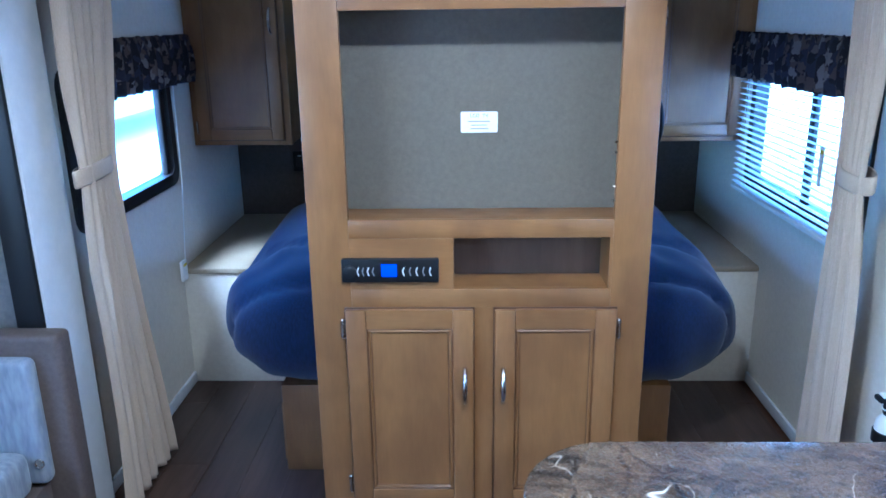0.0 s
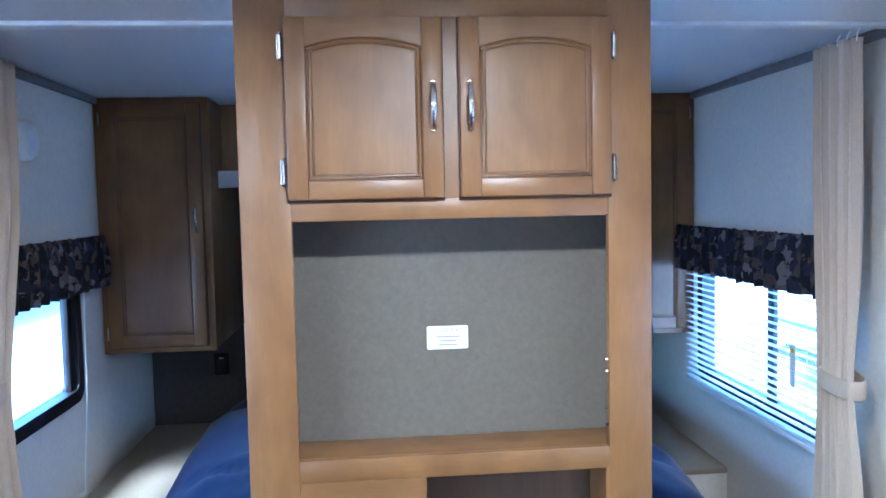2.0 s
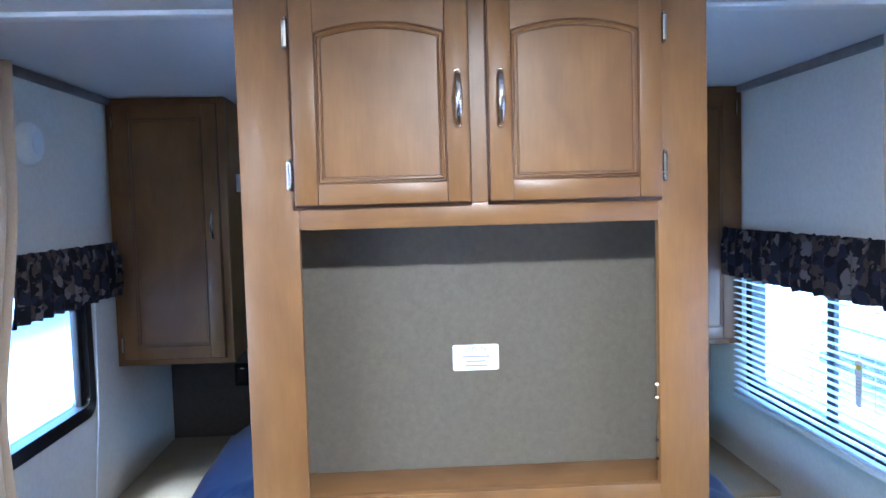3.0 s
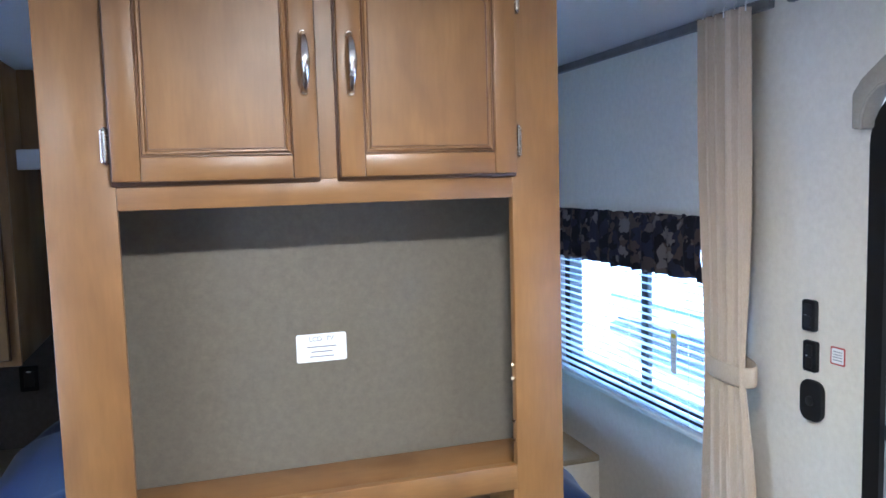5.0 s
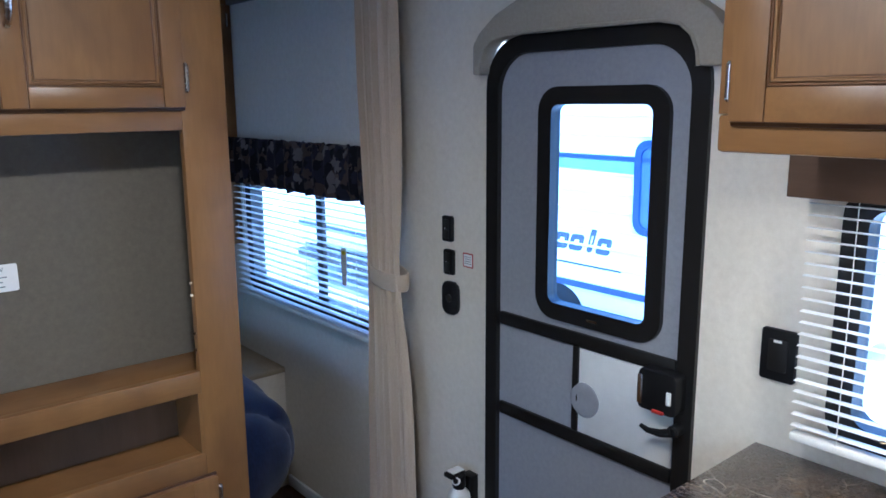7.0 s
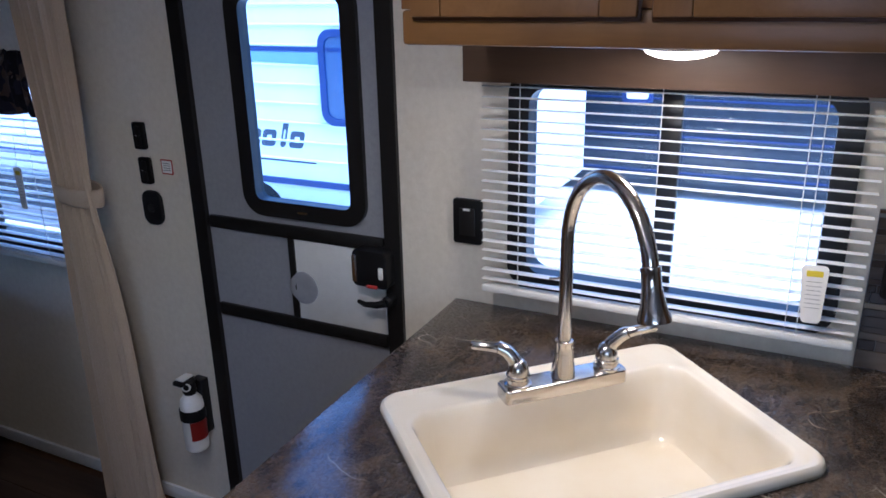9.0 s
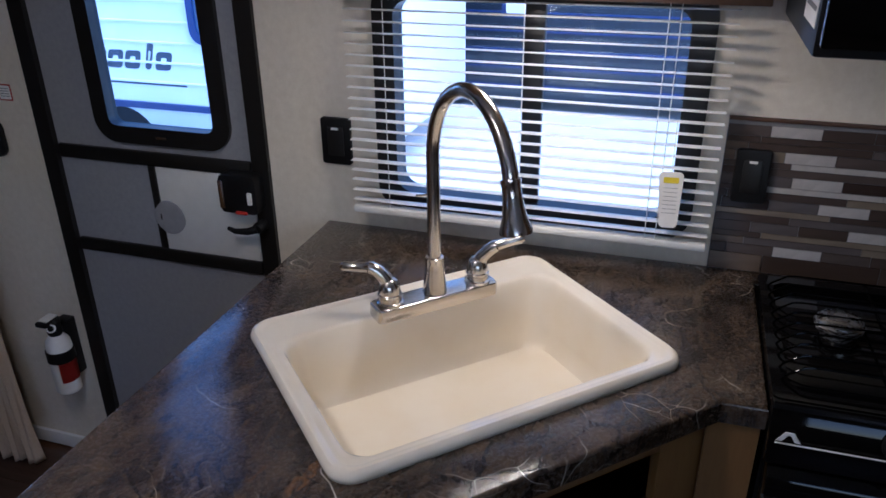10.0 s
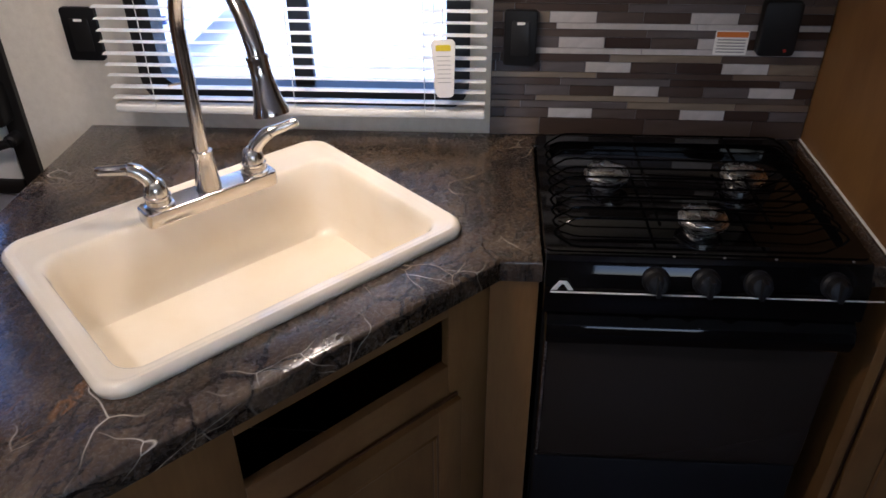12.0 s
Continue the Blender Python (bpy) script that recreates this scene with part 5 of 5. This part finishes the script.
for k in range(10):
    gx = 0.772 + k * 0.0345
    part("grate_rod", tube([(gx, RY1 - 0.014, RT + 0.002), (gx, RY1 - 0.020, RT + 0.012), (gx, RY1 - 0.046, RT + 0.030), (gx, RY1 - 0.060, RT + 0.032), (gx, RY0 + 0.060, RT + 0.032), (gx, RY0 + 0.046, RT + 0.030), (gx, RY0 + 0.020, RT + 0.012), (gx, RY0 + 0.014, RT + 0.002)], 0.0018, 8), GRATE, rng, "black wire grate rod")
for gy in (0.84, 0.67):
    part("grate_cross_bar", tube([(0.765, gy, RT + 0.0275), (1.09, gy, RT + 0.0275)], 0.0025, 8), GRATE, rng)
fp = prism([(0.0, 0.0), (0.012, 0.0), (0.05, 0.075), (0.05, 0.095), (0.02, 0.095), (0.006, 0.06)], RY1 - RY0, Matrix(((1, 0, 0, RX0 - 0.012), (0, 1, 0, RY0), (0, 0, 1, RT - 0.092), (0, 0, 0, 1))), 0.003)
part("control_panel", fp, ENAMEL, rng)
nrm = Vector((-1, 0, 0.30)).normalized()
for ky in (0.850, 0.775, 0.699, 0.586):
    kp = Vector((RX0 - 0.006, ky, RT - 0.028))
    kn = part("knob", lathe([(0.021, -0.004), (0.021, 0.006), (0.017, 0.010), (0.0155, 0.024), (0.012, 0.026)], kp, nrm, 24), BLACK, rng, "black control knob")
    part("knob_grip", box(kp.x - 0.034, kp.x - 0.016, ky - 0.004, ky + 0.004, kp.z - 0.010, kp.z + 0.022, 0.002), BLACK, kn)
    part("mark", lathe([(0.0022, 0), (0.0022, 0.001)], (RX0 + 0.013, ky - 0.026, RT + 0.003), (0, 0, 1), 8), INKGREY, kn)
pl_ = tube([(RX0 - 0.0135, 1.008, RT - 0.050), (RX0 - 0.0135, 0.51, RT - 0.050)], 0.0013, 6)
part("pinstripe", pl_, PAPER, rng, "thin white line")
em = prism([(-0.017, 0), (-0.009, 0), (-0.002, 0.011), (0.002, 0.011), (0.009, 0), (0.017, 0), (0.006, 0.017), (-0.006, 0.017)], 0.001, on_right(0.99, RT - 0.047, RX0 - 0.013))
part("emblem", em, PAPER, rng, "small triangular emblem")
part("body", box(RX0 + 0.03, RX1, RY0 + 0.004, RY1 - 0.004, 0.05, RT - 0.045), BLACK, rng)
rail = prism([(0.0, 0.0), (0.034, 0.0), (0.034, 0.064), (-0.002, 0.064), (-0.018, 0.052), (-0.024, 0.034), (-0.018, 0.014)], RY1 - RY0 - 0.012, Matrix(((1, 0, 0, RX0 - 0.004), (0, 1, 0, RY0 + 0.006), (0, 0, 1, RT - 0.158), (0, 0, 0, 1))), 0.004)
part("oven_rail", rail, ENAMEL, rng, "glossy black moulded handle rail")
od = part("oven_door", box(RX0 + 0.004, RX0 + 0.03, RY0 + 0.008, RY1 - 0.008, 0.481, RT - 0.160, 0.005), OVEN, rng, "dark glass oven door")
part("edge_trim", box(RX0 + 0.0005, RX0 + 0.004, RY1 - 0.013, RY1 - 0.009, 0.483, RT - 0.162, 0.001), STEELCAP, od, "thin bright edge trim")
part("drawer_front", box(RX0 + 0.008, RX0 + 0.03, RY0 + 0.008, RY1 - 0.008, 0.10, 0.474, 0.005), BLACK, rng)
part("filler_strip", box(NOTCH[0] + 0.012, NOTCH[0] + 0.03, RY1 + 0.006, 1.10, 0.08, TOP - 0.04), WOOD_V, base_cab)

# tall cabinet beside the range
tall = thing("pantry_cabinet", (0.85, 0.2, 0), "tall honey maple pantry cabinet closing the counter end", "cabinet")
part("side_panel", box(0.70, XR - 0.001, PANEL_Y - 0.018, PANEL_Y, 0.0, CEIL - 0.03, 0.001), WOOD_V, tall)
part("carcass", box(0.72, XR - 0.001, -0.25, PANEL_Y - 0.018, 0.0, CEIL - 0.03), WOOD_V, tall)
cabinet_door(tall, Matrix(((0, 1, 0, 0.719), (-1, 0, 0, PANEL_Y - 0.03), (0, 0, 1, 0.1), (0, 0, 0, 1))), 0.6, 1.7, 0.0, 1, (0.03, 0.9), 0.1)
part("edge_bead", tube([(0.725, PANEL_Y + 0.002, TOP + 0.003), (XR - 0.012, PANEL_Y + 0.002, TOP + 0.003)], 0.0025, 6), PAPER, tall, "pale sealant line")

# ---- overhead kitchen cabinets ----
UX, UZ = 0.76, 1.525
up = thing("wall_cabinet", (0.97, 1.45, UZ), "honey maple overhead cabinet above the sink window", "cabinet")
part("body", box(UX + 0.02, XR - 0.001, 1.06, 1.83, UZ + 0.012, CEIL - 0.03, 0.001), WOOD_V, up)
part("bottom_board", box(UX + 0.004, XR - 0.002, 1.06, 1.832, UZ - 0.006, UZ + 0.0115, 0.003), WOOD_Y, up)
part("face_bottom_rail", box(UX, UX + 0.02, 1.06, 1.835, UZ - 0.008, UZ + 0.045, 0.006), WOOD_Y, up)
part("face_top_rail", box(UX, UX + 0.02, 1.06, 1.835, CEIL - 0.08, CEIL - 0.03, 0.002), WOOD_Y, up)
for y in (1.785, 1.432, 1.06):
    part("face_stile", box(UX + 0.0005, UX + 0.02, y, y + 0.05, UZ + 0.0455, CEIL - 0.0805, 0.002), WOOD_V, up)
for y in (1.81, 1.445):
    cabinet_door(up, on_right(y, UZ + 0.035, UX), 0.345, 0.375, 0.03, -1, (0.32, 0.1), 0.09)

dome = thing("dome_light", (0.87, 1.425, UZ - 0.008), "lit round dome light under the overhead cabinet", "lamp")
GLOW, _n, _l, _b = base("lit_diffuser", (0.9, 0.86, 0.78, 1), 0.4)
_b.inputs["Emission Color"].default_value = (1.0, 0.86, 0.66, 1)
_b.inputs["Emission Strength"].default_value = 3.8
GLOW_SOFT = GLOW.copy()
GLOW_SOFT.name = "lit_ceiling_diffuser"
GLOW_SOFT.node_tree.nodes["Principled BSDF"].inputs["Emission Strength"].default_value = 3.0
part("trim_ring", lathe([(0.066, 0.0), (0.068, -0.004), (0.063, -0.008), (0.056, -0.008)], (0.87, 1.425, UZ - 0.0065), seg=36), PLASTIC_W, dome)
part("diffuser", lathe([(0.056, -0.007), (0.050, -0.015), (0.034, -0.021), (0.012, -0.024)], (0.87, 1.425, UZ - 0.0065), seg=36), GLOW, dome, "glowing diffuser")
for spot in LAMPS:
    lamp = thing("ceiling_light", spot, "round white ceiling dome light, lit, over the aisle", "lamp", "ceiling dome lights")
    part("trim_ring", lathe([(0.085, 0.0195), (0.087, 0.008), (0.080, -0.004), (0.070, -0.004)], spot, seg=36), PLASTIC_W, lamp)
    part("diffuser", lathe([(0.070, -0.003), (0.062, -0.016), (0.040, -0.026), (0.012, -0.030)], spot, seg=36), GLOW_SOFT, lamp, "glowing diffuser")
wv = thing("window_valance_board", (1.1, 1.48, 1.42), "brown wood-tone valance board over the sink window", "valance")
part("face_board", box(1.085, 1.10, 1.075, 1.88, 1.42, 1.505, 0.002), WOOD_BROWN, wv)
for y in (1.076, 1.867):
    part("end_board", box(1.10, XR - 0.001, y, y + 0.012, 1.42, 1.505, 0.001), WOOD_BROWN, wv)
warning_tag((1.10, 1.195, 1.01), on_right(1.196, 1.062, 1.105) @ Matrix.Rotation(radians(-2), 4, "Y"), 0.046, 0.112, "white paper safety tag with yellow stripe on the blind cord")
warning_tag((1.10, 3.35, 1.0), on_right(3.35, 1.05, 1.105), 0.035, 0.13, "white paper safety tag hanging on the bedroom blind")

# microwave hood over the range
mw = thing("microwave", (0.97, 0.76, 1.39), "black microwave above the range with a white sticker", "microwave")
part("body", box(0.80, XR - 0.001, PANEL_Y + 0.002, 1.045, 1.395, 1.70, 0.006), BLACK, mw)
part("door", box(0.775, 0.80, PANEL_Y + 0.004, 1.04, 1.41, 1.69, 0.005), ENAMEL, mw)
part("side_sticker", box(0.81, 0.93, 1.0452, 1.0462, 1.43, 1.66), PAPER, mw, "white instruction sticker")
ln = bmesh.new()
for k in range(7):
    box(0.82, 0.915 - 0.01 * (k % 3), 1.0463, 1.0467, 1.45 + k * 0.025, 1.457 + k * 0.025, bm=ln)
part("sticker_print", ln, INKGREY, mw)
part("upper_filler", box(UX + 0.02, XR - 0.001, PANEL_Y + 0.002, 1.059, 1.705, CEIL - 0.03), WOOD_V, mw)

det2 = thing("gas_detector", (XR, 0.575, 1.118), "black detector box mounted on the backsplash", "detector")
part("housing", prism(round_rect(0.068, 0.10, 0.008, 3), 0.024, on_right(0.585, 1.130, XR - 0.036), 0.003), BLACK, det2)
part("lamp", lathe([(0.003, 0), (0.003, 0.002)], (XR - 0.0362, 0.57, 1.092), (-1, 0, 0), 8), RED, det2)
st2 = thing("warning_sticker", (XR, 0.655, 1.095), "white warning sticker with an orange header", "sticker")
part("paper", prism(round_rect(0.062, 0.046, 0.002, 2), 0.001, on_right(0.661, 1.097, XR - 0.012)), PAPER, st2)
part("header", prism(round_rect(0.058, 0.010, 0.001, 1, 0, 0.016), 0.0006, on_right(0.661, 1.097, XR - 0.0127)), ORANGE, st2)
ln = bmesh.new()
for k in range(5):
    prism(round_rect(0.052, 0.0018, 0.0004, 1, 0, 0.006 - 0.0058 * k), 0.0005, on_right(0.661, 1.097, XR - 0.0127), bm=ln)
part("print", ln, INKGREY, st2)

# ---- dinette bench in the slide-out ----
bench = thing("dinette_bench", (-1.6, 2.76, 0), "brown vinyl dinette bench back with blue-grey cushion", "bench")
part("back_frame", box(-2.0, -1.115, 2.755, 2.825, 0.0, 0.725, 0.015, 3), TAUPE, bench)
cu = box(-1.98, -1.175, 2.70, 2.754, 0.30, 0.675, 0.024, 4)
part("back_cushion", cu, CUSHION, bench, "blue-grey back cushion")
part("seat_box", box(-2.0, -1.20, 2.28, 2.754, 0.0, 0.29, 0.01), TAUPE, bench)
part("seat_cushion", box(-1.98, -1.21, 2.29, 2.70, 0.2905, 0.42, 0.03, 3), CUSHION, bench)
part("ring_pull", tube([(-1.19 + 0.012 * math.cos(k * math.tau / 12), 2.697, 0.375 + 0.012 * math.sin(k * math.tau / 12)) for k in range(12)], 0.003, 6, closed=True), CHROME, bench)

# ---- pieces: mosaic and planks ----
splash = solid("backsplash", box(XR - 0.008, XR - 0.0005, PANEL_Y + 0.001, 1.108, TOP + 0.0005, 1.207), INKGREY, "mosaic strip backsplash in greys and browns", "backsplash", kind="structure")
edge_ = solid("trim", box(XR - 0.013, XR - 0.0005, PANEL_Y + 0.001, 1.108, 1.2072, 1.213, 0.001), WOOD_DARK, "dark edge strip over the backsplash", "trim", kind="structure")


def tile_mat():
    m, n, l, b = base("mosaic_glass_tile", rough=0.22)
    oi = n.new("ShaderNodeObjectInfo")
    c = ramp(n, l, oi.outputs["Random"], [(0.0, srgb(74, 62, 56)), (0.22, srgb(112, 98, 86)), (0.40, srgb(96, 90, 90)), (0.55, srgb(58, 44, 40)), (0.68, srgb(132, 120, 106)), (0.78, srgb(88, 78, 74))], "CONSTANT")
    t = noise_tex(n, l, coords(n, l, (1, 0.2, 1)), 60, 3)
    c = mix(n, l, ramp(n, l, t.outputs["Fac"], [(0.35, (0, 0, 0, 1)), (0.7, (0.3, 0.3, 0.3, 1))]), c, srgb(60, 52, 48))
    l.new(c, b.inputs["Base Color"])
    return m


TILE = tile_mat()
TILE_L = wall_board("pale_mosaic_tile", srgb(176, 172, 170), srgb(196, 192, 190), 0.25, 40, 0.05)
rows_z = 0.0478
trnd = random.Random(11)
meshes = {}


def tile(y0, y1, z0, z1, mat_):
    key = (round(y1 - y0, 4), round(z1 - z0, 4), mat_.name)
    if key not in meshes:
        w_, h_ = y1 - y0 - 0.0012, z1 - z0 - 0.0010
        meshes[key] = finish(box(-0.0016, 0.0016, -w_ / 2, w_ / 2, -h_ / 2, h_ / 2, 0.0005, 1), "tile", mat_, False)
    o = new("tile", meshes[key])
    o.parent = splash
    o.location = (XR - 0.0096, (y0 + y1) / 2, (z0 + z1) / 2)


def tile_row(z0, z1, length, offset, pale):
    y = 1.108 - offset
    k = 0
    if y < 1.108 - 0.004:
        tile(y, 1.108, z0, z1, TILE)
    while y > PANEL_Y + 0.006:
        e = max(PANEL_Y + 0.001, y - length)
        tile(e, y, z0, z1, TILE_L if pale(k) else TILE)
        y -= length
        k += 1


for r in range(7):
    zb = 0.9395 + (r - 0.5) * rows_z + rows_z * 0.5
    if zb + 0.021 > 1.207:
        break
    off = (0.0300, 0.068, 0.008, 0.040, 0.02, 0.075)[r % 6]
    ph = (1, 0, 0, 1, 1, 2)[r % 6]
    tile_row(zb, zb + 0.021, 0.0865, off, lambda k: (k + ph) % 3 == 2 if r % 2 else (k + ph) % 3 == 2)
    if zb + 0.035 < 1.207:
        tile_row(zb + 0.021, zb + 0.036, 0.21, off * 2 % 0.2, lambda k: False)
    if zb + rows_z < 1.207:
        tile_row(zb + 0.036, zb + rows_z, 0.26, off * 3 % 0.25, (lambda k: True) if r in (2, 3) else (lambda k: k % 4 == 3))
tile_row(0.902, 0.9395, 0.21, 0.1, lambda k: False)

pw, plen = 0.15, 1.22
pm = finish(box(-pw / 2 + 0.0008, pw / 2 - 0.0008, -plen / 2 + 0.0008, plen / 2 - 0.0008, -0.003, 0.0, 0.0008, 1), "plank", PLANK, False)
px = -2.0 + pw / 2
row = 0
while px < XR - 0.06:
    py = YB + 0.61 - (row % 3) * 0.38
    while py < YF:
        o = new("plank", pm)
        o.parent = floor
        o.location = (px, py, 0.0)
        py += plen
    px += pw
    row += 1
